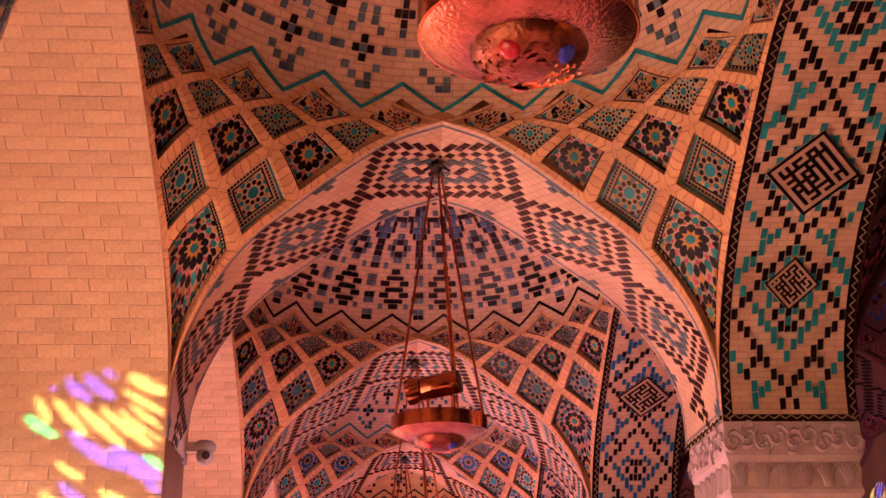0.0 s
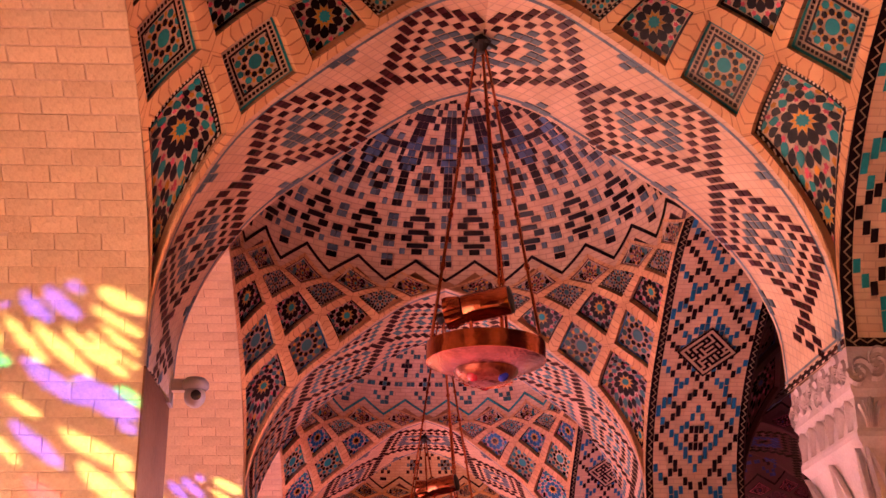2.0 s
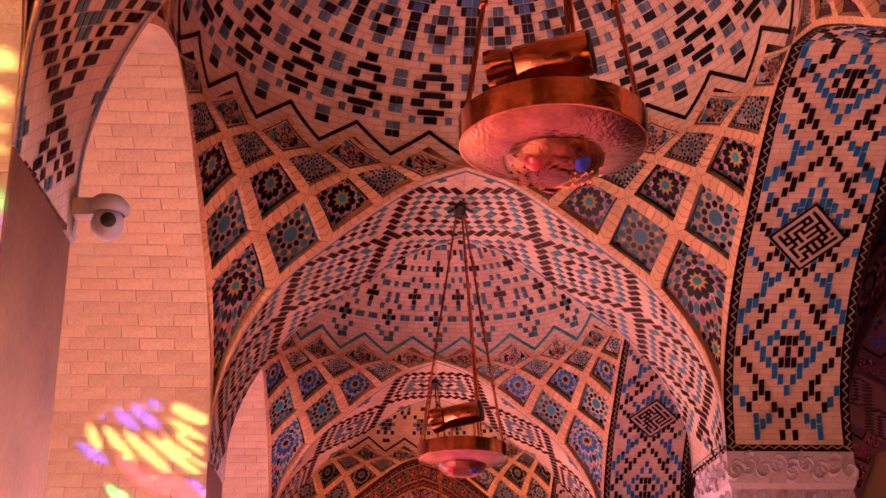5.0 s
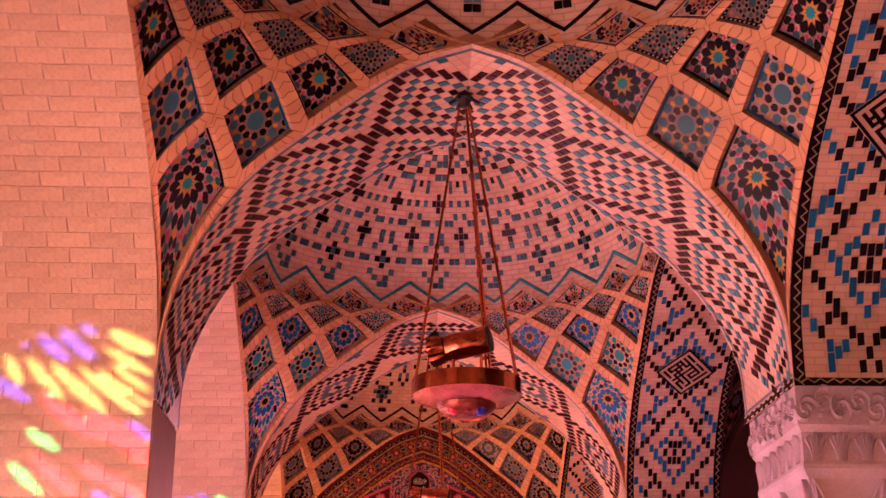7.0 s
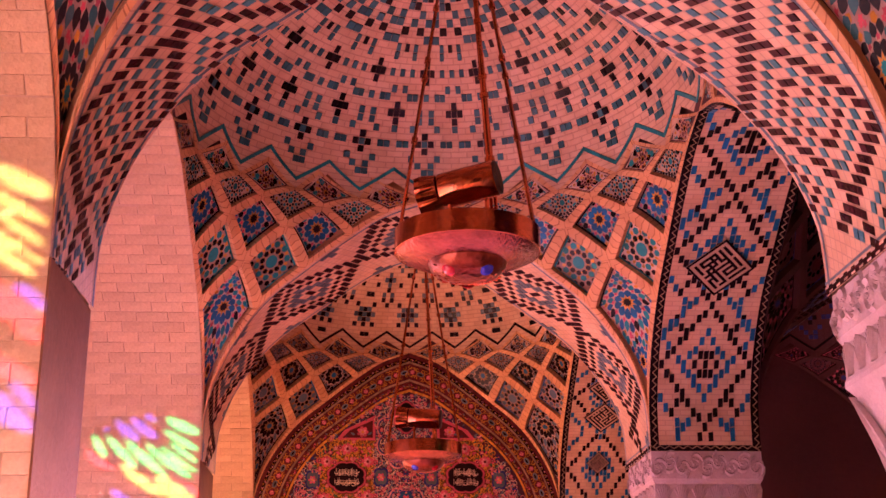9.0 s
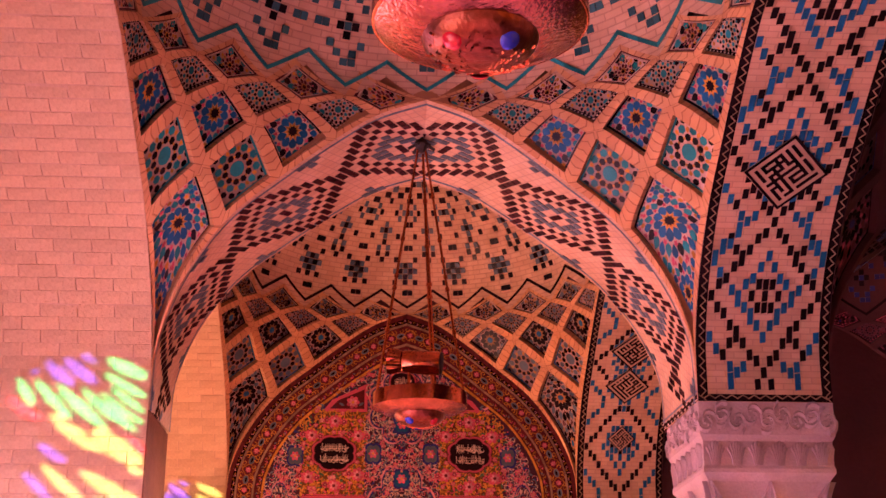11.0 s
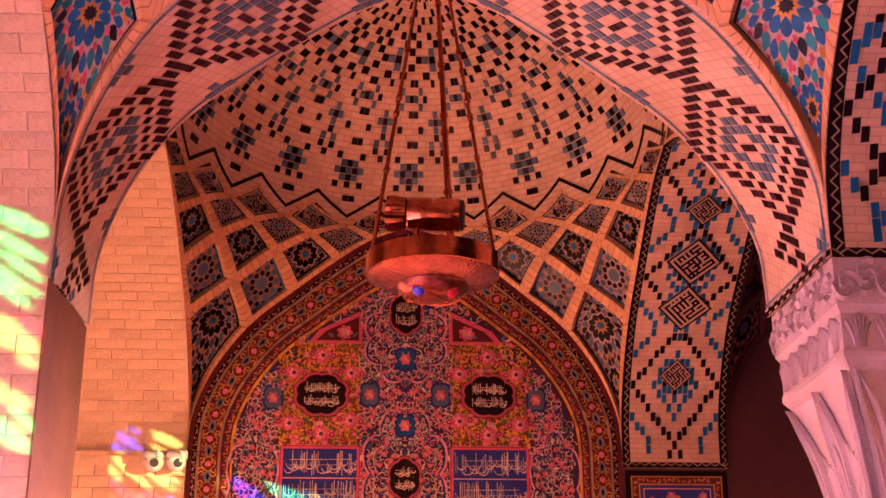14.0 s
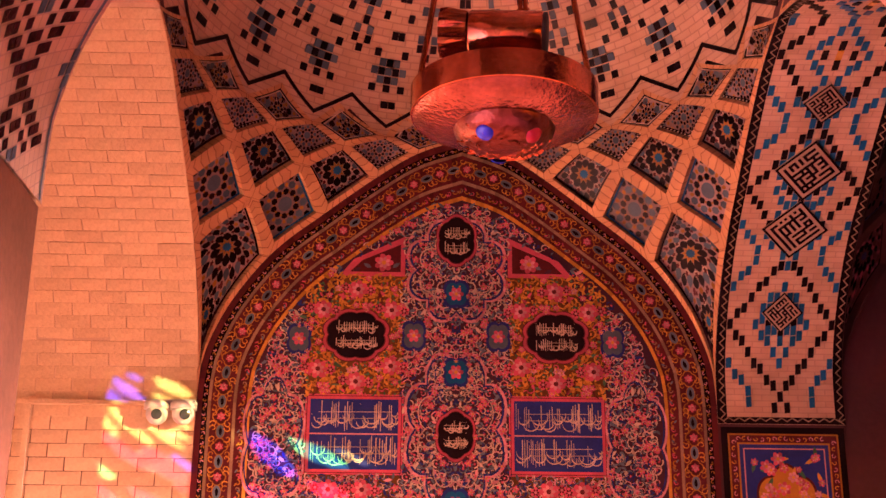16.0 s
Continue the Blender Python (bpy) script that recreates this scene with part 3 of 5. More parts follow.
def tile_set(name, tiles, materials, limit=298):
    """A mesh for each of the first tiles, and one mesh for what is left over."""
    step = max(1.0, len(tiles) / limit)
    chosen = set(int(a * step) for a in range(min(limit, len(tiles))))
    single, rest = [], Shape()
    for a, (top, bottom, slot) in enumerate(tiles):
        if a in chosen:
            s = Shape()
            s.slab(top, bottom, 0)
            single.append(s.mesh(name, [materials[slot]]))
        else:
            rest.slab(top, bottom, slot)
    return single, rest.mesh(name, materials) if rest.f else None


def set_tiles(owner, single, rest):
    for me in single:
        put("tile", me, owner)
    if rest:
        tagged(put("tilework", rest, owner), "small glazed tiles set in the brick", kind="stuff")


cross_shape, cross_tiles = cross_arch(*RINGS[0])
second_shape, second_tiles = cross_arch(*RINGS[1])
WINE = glaze("wine_glaze", (0.040, 0.010, 0.014), 0.4, 0.22)
CROSS_MATS = [SOFFIT, WINE, HATCH, GREY, CREAM, RIB]
cross_mesh = cross_shape.mesh("cross_arch", CROSS_MATS)
cross_set = tile_set("tile", cross_tiles, CROSS_MATS)
whole = Shape()
for top, bottom, slot in cross_tiles:
    whole.slab(top, bottom, slot)
cross_all = whole.mesh("tilework", CROSS_MATS)
# the aisle arches' shade is put into these darker tile colours
AISLE_SHADE_MATS = [RENDERED, BLACK, NAVY, MAROON, PLUM, RENDERED]
aisle_mesh, aisle_all = cross_shape.mesh("cross_arch", AISLE_SHADE_MATS), whole.mesh("tilework", AISLE_SHADE_MATS)
SEA = glaze("sea_blue_glaze", (0.045, 0.17, 0.21))
SECOND_MATS = [SOFFIT, WINE, SEA, GREY, CREAM, RIB]
second_mesh = second_shape.mesh("cross_arch", SECOND_MATS)
second_set = tile_set("tile", second_tiles, SECOND_MATS)
for n in BAYS[:-1]:
    for x in (0, AISLE_X):
        if x == 0 and n == 1:
            ob = structure(put("arch", second_mesh, None, pose(0, n * PITCH, 0)), "pointed brick arch with wine-red and sea-blue diamond tilework", "arch")
            set_tiles(ob, *second_set)
            continue
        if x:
            ob = structure(put("arch", aisle_mesh, None, pose(x, n * PITCH, 0)), "arch across the aisle, shade put into its maroon, black and navy colours", "arch")
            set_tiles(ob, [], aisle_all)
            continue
        ob = structure(put("arch", cross_mesh, None, pose(x, n * PITCH, 0)), "pointed brick arch with black and slate diamond tilework", "arch")
        if n >= 0:
            set_tiles(ob, *cross_set)
        else:
            set_tiles(ob, [], cross_all)


SIDE_BRICK = brickwork("arcade_brick", (0.63, 0.44, 0.29), (0.55, 0.37, 0.24), (0.46, 0.31, 0.21), 0.1, 0.035, joint=0.003)


def side_arch(seed):
    """The wide arch of the arcade, its underside with stepped tile diamonds and square-lettered panels."""
    rnd = random.Random(seed)
    sh = Shape()
    tiles = []
    line, total, pt = build_arch(AY, PIER_W, 0.0, lambda a, d, z: (d, a, z), SIDE_DROP)
    ss = [p[2] for p in line]
    sh.grid(lambda s, v: pt(s, v), ss, [0, 0.5, 1.0], 0, lambda s, v: (v * PIER_W, s))
    for v, x in ((0.0, 0.0), (1.0, PIER_W)):
        for a in range(len(ss) - 1):
            p, q = pt(ss[a], v), pt(ss[a + 1], v)
            sh.poly([p, q, (x, q.y, ZS + 2.0), (x, p.y, ZS + 2.0)], 5)
    # dark borders with a pale wave on both edges and across the feet
    for v0, v1 in ((0.0, 0.075), (0.925, 1.0)):
        for a in range(len(ss) - 1):
            sh.poly([pt(ss[a], v0, -0.004), pt(ss[a + 1], v0, -0.004), pt(ss[a + 1], v1, -0.004), pt(ss[a], v1, -0.004)], 1)
        n = int(total / 0.028)
        for a in range(n):
            s0, s1 = a * total / n, (a + 1) * total / n
            w0, w1 = (0.018 if a % 2 else 0.055), (0.055 if a % 2 else 0.018)
            sh.poly([pt(s0, v0 + w0, -0.007), pt(s1, v0 + w1, -0.007), pt(s1, v0 + w1 + 0.012, -0.007), pt(s0, v0 + w0 + 0.012, -0.007)], 6)
    for f in (lambda s: s, lambda s: total - s):
        sh.poly([pt(f(0.0), 0, -0.005), pt(f(0.0), 1, -0.005), pt(f(0.04), 1, -0.005), pt(f(0.04), 0, -0.005)], 1)
        for a in range(24):
            v0, v1 = a / 24, (a + 1) / 24
            w0, w1 = (0.01 if a % 2 else 0.03), (0.03 if a % 2 else 0.01)
            sh.poly([pt(f(w0), v0, -0.008), pt(f(w1), v1, -0.008), pt(f(w1 + 0.008), v1, -0.008), pt(f(w0 + 0.008), v0, -0.008)], 6)
    cols, cw, ch = 17, 0.85 / 17, 0.033
    n_rows = int(total / 2 / ch)
    sizes = {0: {22: 0.10, 42: 0.165}, 3: {19: 0.08, 35: 0.125, 47: 0.125, 60: 0.08}}.get(seed, {39: 0.15})
    panels = list(sizes)
    for f in (lambda s: s, lambda s: total - s):
        for r in range(2, n_rows):
            for c in range(cols):
                x = c - 8
                near = min(panels, key=lambda p: abs(p - r))
                reach = sizes[near] / 0.0355
                if abs(r - near) * 0.70 + abs(x) < reach:
                    continue
                ph = (r - 4) % 26
                slot = None
                ax = abs(x)
                rise = round(ax * 1.6)
                nest = round((ax + 4) * 1.6)
                core = round((ax + 6.6) * 1.6)
                if ph == rise or ph == (26 - rise) % 26:
                    slot = 1
                elif seed < 3 and ph in ((rise + 13) % 26, (39 - rise) % 26) and r % 2:
                    slot = 1
                elif seed < 3 and ph in ((rise + 6) % 26, (32 - rise) % 26) and ax > 1:
                    slot = 2
                elif (ph == nest or ph == 26 - nest) and ax <= 4:
                    slot = 2
                elif ph in ((rise - 7) % 26, (33 - rise) % 26) and ax > 4:
                    slot = 2
                elif (ax == 0 and ph in (11, 13, 15)) or (ax == 2 and ph == 13):
                    slot = 3 if ax == 0 and ph == 13 else 1
                elif abs(abs(r - near) * 0.70 + ax - reach - 1.3) < 0.6 and r % 2 == 0:
                    slot = 2
                if slot is None:
                    continue
                v0, v1 = 0.075 + c * cw + 0.005, 0.075 + (c + 1) * cw - 0.003
                s0, s1 = r * ch, r * ch + ch * 1.8
                o = [(f(s0), v0), (f(s0 + 0.004), v1), (f(s1 + 0.004), v1), (f(s1), v0)]
                tiles.append(([pt(s, v, -0.006) for s, v in o], [pt(s, v, 0.004) for s, v in o], slot))
        for pr in panels:
            s_mid = pr * ch + ch
            R = sizes[pr]

            def on(p, q, o):
                """Into the turned square: p, q from -1 to 1."""
                a, b = (p - q) * R * 0.707, (p + q) * R * 0.707
                c = pt(f(s_mid), 0.5, 0.0)
                up = pt(f(s_mid + 0.1), 0.5, 0.0) - c
                nrm = Vector((0, -c.y, ZS + 0.5 - c.z)).normalized()
                return c + Vector((a, 0, 0)) + up * (b * 11.0) - nrm * (o - 0.012)

            sh.slab([on(*c, -0.006) for c in ((-1, -1), (1, -1), (1, 1), (-1, 1))], [on(*c, 0.02) for c in ((-1, -1), (1, -1), (1, 1), (-1, 1))], 0)
            for lo, hi in (((-1, -1), (1, -0.9)), ((-1, 0.9), (1, 1)), ((-1, -0.9), (-0.9, 0.9)), ((0.9, -0.9), (1, 0.9))):
                sh.poly([on(lo[0], lo[1], -0.009), on(hi[0], lo[1], -0.009), on(hi[0], hi[1], -0.009), on(lo[0], hi[1], -0.009)], 1)
            # square strokes that stand for the lettering, a close maze
            m = 7
            g = 1.64 / m
            for a in range(m):
                for b in range(m):
                    p, q = -0.82 + (a + 0.5) * g, -0.82 + (b + 0.5) * g
                    w, k = 0.062, rnd.random()
                    ends = [(p - w, q - w, p + w, q + w)]
                    if k < 0.60 and a < m - 1:
                        ends.append((p, q - w, p + g, q + w))
                    if k > 0.42 and b < m - 1:
                        ends.append((p - w, q, p + w, q + g))
                    for i, (xa, ya, xb, yb) in enumerate(ends):
                        sh.poly([on(xa, ya, -0.009 - 0.0006 * i), on(xb, ya, -0.009 - 0.0006 * i), on(xb, yb, -0.009 - 0.0006 * i), on(xa, yb, -0.009 - 0.0006 * i)], 1)
    return sh, tiles


for n in BAYS:
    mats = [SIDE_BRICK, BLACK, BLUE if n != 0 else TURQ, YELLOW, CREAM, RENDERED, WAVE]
    side_shape, side_tiles = side_arch(n)
    me = side_shape.mesh("side_arch", mats)
    far_first = [t for t in side_tiles if t[0][0].y > 0] + [t for t in side_tiles if t[0][0].y <= 0]
    side_arch_ob = structure(put("arch", me, None, pose(AX, bay_y(n), 0)), "arcade arch with stepped black and blue tiles and lettered square panels", "arch")
    if n >= 0:
        far = [t for t in far_first if t[0][0].y > 0]
        one, left = tile_set("tile", far, mats)
        set_tiles(side_arch_ob, one, left)
        near = [t for t in far_first if t[0][0].y <= 0]
        rest = Shape()
        for top, bottom, slot in near:
            rest.slab(top, bottom, slot)
        tagged(put("tilework", rest.mesh("tilework", mats), side_arch_ob), "small glazed tiles set in the brick", kind="stuff")
    else:
        rest = Shape()
        for top, bottom, slot in far_first:
            rest.slab(top, bottom, slot)
        tagged(put("tilework", rest.mesh("tilework", mats), side_arch_ob), "small glazed tiles set in the brick", kind="stuff")


# ---- floor, walls and what closes the hall ----
def slab_ob(name, lo, hi, material, label, category, parent=None):
    sh = Shape()
    sh.box(lo, hi)
    ob = put(name, sh.mesh(name, [material]), parent)
    return structure(ob, label, category)


CARPET = matt("red_carpet", (0.48, 0.19, 0.14), 0.95, 0.35, 3, 120, 0.5)
Y_BACK = bay_y(-1) - AY - 0.4
floor = slab_ob("floor", (-3.4, Y_BACK - 0.5, -0.2), (WIN_X + 0.6, Y_END + 0.5, 0.0), CARPET, "floor covered by red patterned carpets", "floor")
# added out of view: a dark sheet that cuts bounced light in the aisle
absorber_shape = Shape()
absorber_shape.box((AX + 0.2, Y_BACK, 0.0), (WIN_X, Y_END, 0.012))
structure(put("carpet", absorber_shape.mesh("carpet", [matt("bounce_absorber", (0.07, 0.015, 0.015), 0.95, 0.3, 3, 120, 0.5)])), "unseen dark maroon sheet added over the aisle floor to cut bounced light", "carpet")
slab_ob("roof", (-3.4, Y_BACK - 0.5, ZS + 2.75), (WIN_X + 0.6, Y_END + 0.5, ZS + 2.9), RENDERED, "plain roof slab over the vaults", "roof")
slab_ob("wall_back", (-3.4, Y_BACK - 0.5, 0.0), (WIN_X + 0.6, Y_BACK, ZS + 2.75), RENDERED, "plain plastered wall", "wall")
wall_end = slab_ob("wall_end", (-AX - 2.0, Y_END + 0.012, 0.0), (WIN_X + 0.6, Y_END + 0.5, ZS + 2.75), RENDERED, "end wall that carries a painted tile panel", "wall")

NICHE = 1.5
wall_left = slab_ob("wall_left", (-AXL - NICHE - 0.4, Y_BACK, 0.0), (-AXL - NICHE, Y_END + 0.012, ZS + 2.75), NICHE_BOUNCE, "back wall of the deep brick niches", "wall")


def niche_arch(set_on):
    """The deep barrel over a niche, with its two jambs."""
    sh = Shape()
    line, total, pt = build_arch(AY, NICHE, 0.0, lambda a, d, z: (-AXL - d, a + set_on * (a + AY) / (2 * AY), z), SIDE_DROP)
    ss = [p[2] for p in line]
    sh.grid(lambda s, v: pt(s, v, 0.010), ss, [0, 0.5, 1.0], 0)
    for a in range(len(ss) - 1):
        p, q = pt(ss[a], 0, 0.0), pt(ss[a + 1], 0, 0.0)
        sh.poly([p, q, (-AXL, q.y, ZS + 2.0), (-AXL, p.y, ZS + 2.0)], 1)
        p2, q2 = pt(ss[a], 0, 0.012), pt(ss[a + 1], 0, 0.012)
        sh.poly([p, q, q2, p2], 0)
    return sh.mesh("niche_arch", [MORTAR, RENDERED])


niche_mesh, last_niche_mesh = niche_arch(SKEW), niche_arch(0.0)
NICHES = {}
for n in BAYS:
    NICHES[n] = structure(put("arch_niche", niche_mesh if n < 3 else last_niche_mesh, None, pose(0, bay_y(n), 0)), "deep niche vault faced with pale thin bricks", "niche")
PIERS = {}
PIER_END = 1.02
for n in BAYS[:-1]:
    sh = Shape()
    sh.box((-AXL - NICHE, n * PITCH + SKEW + 0.012, 0.0), (-AXL - 0.004, n * PITCH + PIER_END - 0.012, ZS + 0.02))
    PIERS[n] = structure(put("pier", sh.mesh("pier", [MORTAR])), "brick pier between two niches with a brown plaster face", "pier")
    st = Shape()
    st.box((-AXL - 0.004, n * PITCH + SKEW + 0.006, 0.0), (-AXL + 0.004, n * PITCH + PIER_END - 0.006, ZS - 0.004))
    part("plaster_face", st, [GROUT], PIERS[n], "smooth brown plaster")

SKY_POWER = 52.0
SKY_TINT = {-1: (1.0, 0.86, 0.64), 0: (1.0, 0.78, 0.96), 1: (1.0, 0.73, 1.30), 2: (1.0, 0.69, 1.68), 3: (1.06, 0.63, 0.66)}
SKY_SHARE = {-1: 1.0, 0: 1.0, 1: 1.0, 2: 1.0, 3: 1.35}


# ---- window wall of the side aisle: openings filled with coloured glass ----
def glass(name, colour):
    m = bpy.data.materials.new(name)
    m.use_nodes = True
    nt = m.node_tree
    nt.nodes.remove(nt.nodes["Principled BSDF"])
    t = nt.nodes.new("ShaderNodeBsdfTransparent")
    t.inputs[0].default_value = (*colour, 1)
    g = nt.nodes.new("ShaderNodeBsdfGlossy")
    g.inputs["Roughness"].default_value = 0.05
    mx = nt.nodes.new("ShaderNodeMixShader")
    mx.inputs[0].default_value = 0.04
    nt.links.new(t.outputs[0], mx.inputs[1]); nt.links.new(g.outputs[0], mx.inputs[2])
    nt.links.new(mx.outputs[0], nt.nodes["Material Output"].inputs[0])
    return m


GLASS = {"amber": glass("amber_glass", (1.0, 0.72, 0.25)), "yellow": glass("yellow_glass", (0.62, 0.52, 0.22)), "blue": glass("blue_glass", (0.07, 0.06, 1.0)),
         "green": glass("green_glass", (0.02, 0.92, 0.42)), "red": glass("red_glass", (1.0, 0.03, 0.12)), "rose": glass("rose_glass", (1.0, 0.5, 0.45))}
LOWER = {-1: ("amber", "amber", "rose"), 0: ("amber", "amber", "rose"), 1: ("rose", "rose", "rose"), 2: ("rose", "amber", "rose"), 3: ("amber", "rose", "amber")}
TIMBER = matt("dark_timber", (0.13, 0.07, 0.035), 0.6, 0.3, 4, 60, 0.3)
wall_right = put("wall_right", None)
structure(wall_right, "aisle wall pierced by stained glass windows", "wall")
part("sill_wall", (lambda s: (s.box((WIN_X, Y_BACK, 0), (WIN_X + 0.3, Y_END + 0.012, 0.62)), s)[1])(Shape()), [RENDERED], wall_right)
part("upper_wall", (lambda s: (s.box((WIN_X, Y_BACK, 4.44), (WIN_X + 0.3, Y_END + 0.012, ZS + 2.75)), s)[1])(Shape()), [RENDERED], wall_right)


# leaves of the upper light as it falls on a niche's jamb: from (in from the corner, height) to (in, height), and the width
LEAVES = {
    "head": [(0.57, 3.24, 0.38, 3.12, 0.066), (0.48, 3.26, 0.26, 3.13, 0.066), (0.40, 3.285, 0.29, 3.245, 0.036), (0.63, 3.20, 0.58, 3.185, 0.03)],
    "corner": [(0.25, 3.255, 0.0, 3.165, 0.066), (0.25, 3.185, -0.01, 3.055, 0.05), (0.22, 3.12, -0.01, 2.97, 0.046)],
    "middle": [(0.70, 3.14, 0.58, 3.02, 0.085), (0.61, 3.15, 0.37, 2.93, 0.072), (0.49, 3.12, 0.18, 2.88, 0.078), (0.36, 3.10, 0.02, 2.865, 0.066), (0.27, 3.09, -0.02, 2.90, 0.042)],
    "below": [(0.74, 3.05, 0.53, 2.93, 0.062), (0.51, 2.96, 0.20, 2.76, 0.085), (0.29, 2.87, -0.02, 2.71, 0.115), (0.11, 2.85, -0.03, 2.76, 0.05), (0.56, 2.81, 0.38, 2.71, 0.055)],
    "foot": [(0.53, 2.70, 0.27, 2.50, 0.08), (0.33, 2.66, -0.02, 2.50, 0.075), (0.62, 2.66, 0.44, 2.51, 0.065), (0.10, 2.71, -0.02, 2.645, 0.045)],
    "base": [(0.24, 2.52, -0.03, 2.34, 0.09), (0.10, 2.52, -0.05, 2.40, 0.05), (0.45, 2.46, 0.20, 2.28, 0.09), (0.22, 2.32, -0.05, 2.20, 0.08), (0.62, 2.42, 0.45, 2.28, 0.08)],
    "beyond": [(-0.20, 2.97, -0.29, 2.87, 0.07), (-0.29, 2.95, -0.58, 2.74, 0.13), (-0.50, 2.93, -0.86, 2.78, 0.085), (-0.60, 2.70, -0.92, 2.58, 0.09), (-0.30, 2.66, -0.52, 2.56, 0.10), (-0.74, 2.90, -0.98, 2.79, 0.04)],
}
# colours of the leaves, in the same order: b blue, y yellow, g green, r red; window n throws its light into bay n + 1
HUES = {
    -1: {"head": "bbbb", "corner": "yyy", "middle": "yyyyy", "below": "gbbgy", "foot": "byyb", "base": "yyryg", "beyond": ""},
    0: {"head": "bbbb", "corner": "yyy", "middle": "yyyyy", "below": "brrbg", "foot": "rrgr", "base": "bbrbr", "beyond": ""},
    1: {"head": "bbbb", "corner": "ggg", "middle": "ggggg", "below": "ryyrb", "foot": "yyby", "base": "ggygy", "beyond": ""},
    2: {"head": "bbbb", "corner": "yyy", "middle": "yyyyy", "below": "brrbg", "foot": "rrgr", "base": "bbrbr", "beyond": "ybgrry"},
    3: {"head": "", "corner": "", "middle": "", "below": "", "foot": "", "base": "", "beyond": ""},
}
LIFT = {-1: 0.06, 0: 0.05, 1: 0.0, 2: -0.05, 3: 0.0}
HUE = {"b": "blue", "y": "yellow", "g": "green", "r": "red"}
PANE_X = WIN_X + 0.04


def leaf_pane(u0, v0, u1, v1, wide, y_jamb, lift):
    """The outline of a leaf-shaped pane in the window's plane, as (y, z)."""
    d = Vector((u1 - u0, v1 - v0))
    p = Vector((0.0, wide * 1.12))
    shape = ((0.0, 0.10), (0.10, -0.30), (0.34, -0.52), (0.68, -0.46), (1.0, -0.08), (0.90, 0.30), (0.62, 0.50), (0.30, 0.46), (0.06, 0.36))
    out = []
    for a, b in shape:
        q = Vector((u0, v0 + lift)) + d * a + p * b
        run = PANE_X + AXL + q.x
        out.append((y_jamb + SUN_WAY.y * -run, q.y - SUN_WAY.z * run))
    return out


def holds(q, y, z):
    """Whether (y, z) lies inside the outline."""
    odd = False
    for a in range(len(q)):
        (y0, z0), (y1, z1) = q[a], q[a - 1]
        if (z0 > z) != (z1 > z) and y < y0 + (z - z0) / (z1 - z0) * (y1 - y0):
            odd = not odd
    return odd


ends = [Y_BACK]
for n in BAYS:
    lo, hi = bay_y(n) - AY + 0.06, bay_y(n) + AY - 0.04
    win = put("window_%d" % (n + 2), None)
    structure(win, "tall window of coloured glass panes in dark timber", "window")
    ends += [lo, hi]
    bars = Shape()
    panes = []
    x0, x1 = WIN_X + 0.03, WIN_X + 0.05

    def solid(q):
        c = [(x0, y, z) for y, z in q]
        d = [(x1, y, z) for y, z in q]
        bars.slab(c, d)
        bars.poly(list(reversed(d)))

    def bar(ya, yb, za, zb):
        solid([(ya, za), (yb, za), (yb, zb), (ya, zb)])

    # lower lights: four columns of large panes
    zs = [0.62, 1.06, 1.5, 1.95, 2.4]
    cols = 4
    wv = (hi - lo) / cols
    for r in range(4):
        for c in range(cols):
            a, b = lo + c * wv, lo + (c + 1) * wv
            panes.append((LOWER[n][(r + c) % 3], [(a + 0.03, zs[r] + 0.03), (b - 0.03, zs[r] + 0.03), (b - 0.03, zs[r + 1] - 0.03), (a + 0.03, zs[r + 1] - 0.03)]))
            bar(a, a + 0.03, zs[r], zs[r + 1])
            bar(b - 0.03, b, zs[r], zs[r + 1])
            bar(a + 0.03, b - 0.03, zs[r], zs[r] + 0.03)
            bar(a + 0.03, b - 0.03, zs[r + 1] - 0.03, zs[r + 1])
    bar(lo, hi, 2.4, 2.98)
    # upper light: slanting leaf-shaped panes set in a pierced timber board
    y_jamb = (n + 1) * PITCH + (SKEW if n < 2 else 0.0)
    leaves = []
    for row, shapes in LEAVES.items():
        for shape, hue in zip(shapes, HUES[n][row]):
            q = leaf_pane(*shape, y_jamb, LIFT[n])
            if min(p[0] for p in q) > lo + 0.02 and max(p[0] for p in q) < hi - 0.01 and min(p[1] for p in q) > 2.99:
                leaves.append(q)
                panes.append((HUE[hue], q))
    u0, u1 = (min(p[0] for q in leaves for p in q) - 0.03, max(p[0] for q in leaves for p in q) + 0.03) if leaves else (hi - 0.5, hi - 0.4)
    u1 = min(u1, hi - 0.005)
    bar(lo, u0, 2.98, 4.44)
    bar(u1, hi, 2.98, 4.44)
    cell = 0.012
    rows_n, cols_n = int(1.46 / cell) + 1, int((u1 - u0) / cell) + 1
    dz, dy = 1.46 / rows_n, (u1 - u0) / cols_n
    bounds = [(min(p[0] for p in q), max(p[0] for p in q), min(p[1] for p in q), max(p[1] for p in q), q) for q in leaves]
    for r in range(rows_n):
        z = 2.98 + (r + 0.5) * dz
        near = [b for b in bounds if b[2] <= z <= b[3]]
        start = None
        for c in range(cols_n + 1):
            y = u0 + (c + 0.5) * dy
            shut = c < cols_n and not any(b[0] <= y <= b[1] and holds(b[4], y, z) for b in near)
            if shut and start is None:
                start = c
            if not shut and start is not None:
                bar(u0 + start * dy, u0 + c * dy, z - dz / 2, z + dz / 2)
                start = None
    part("window_frame", bars, [TIMBER], win)
    for key, q in panes:
        s = Shape()
        s.poly([(WIN_X + 0.04, y, z) for y, z in q])
        part("pane", s, [GLASS[key]], win)
    # the sky's light through the window
    sky_light = bpy.data.lights.new("window_light", "AREA")
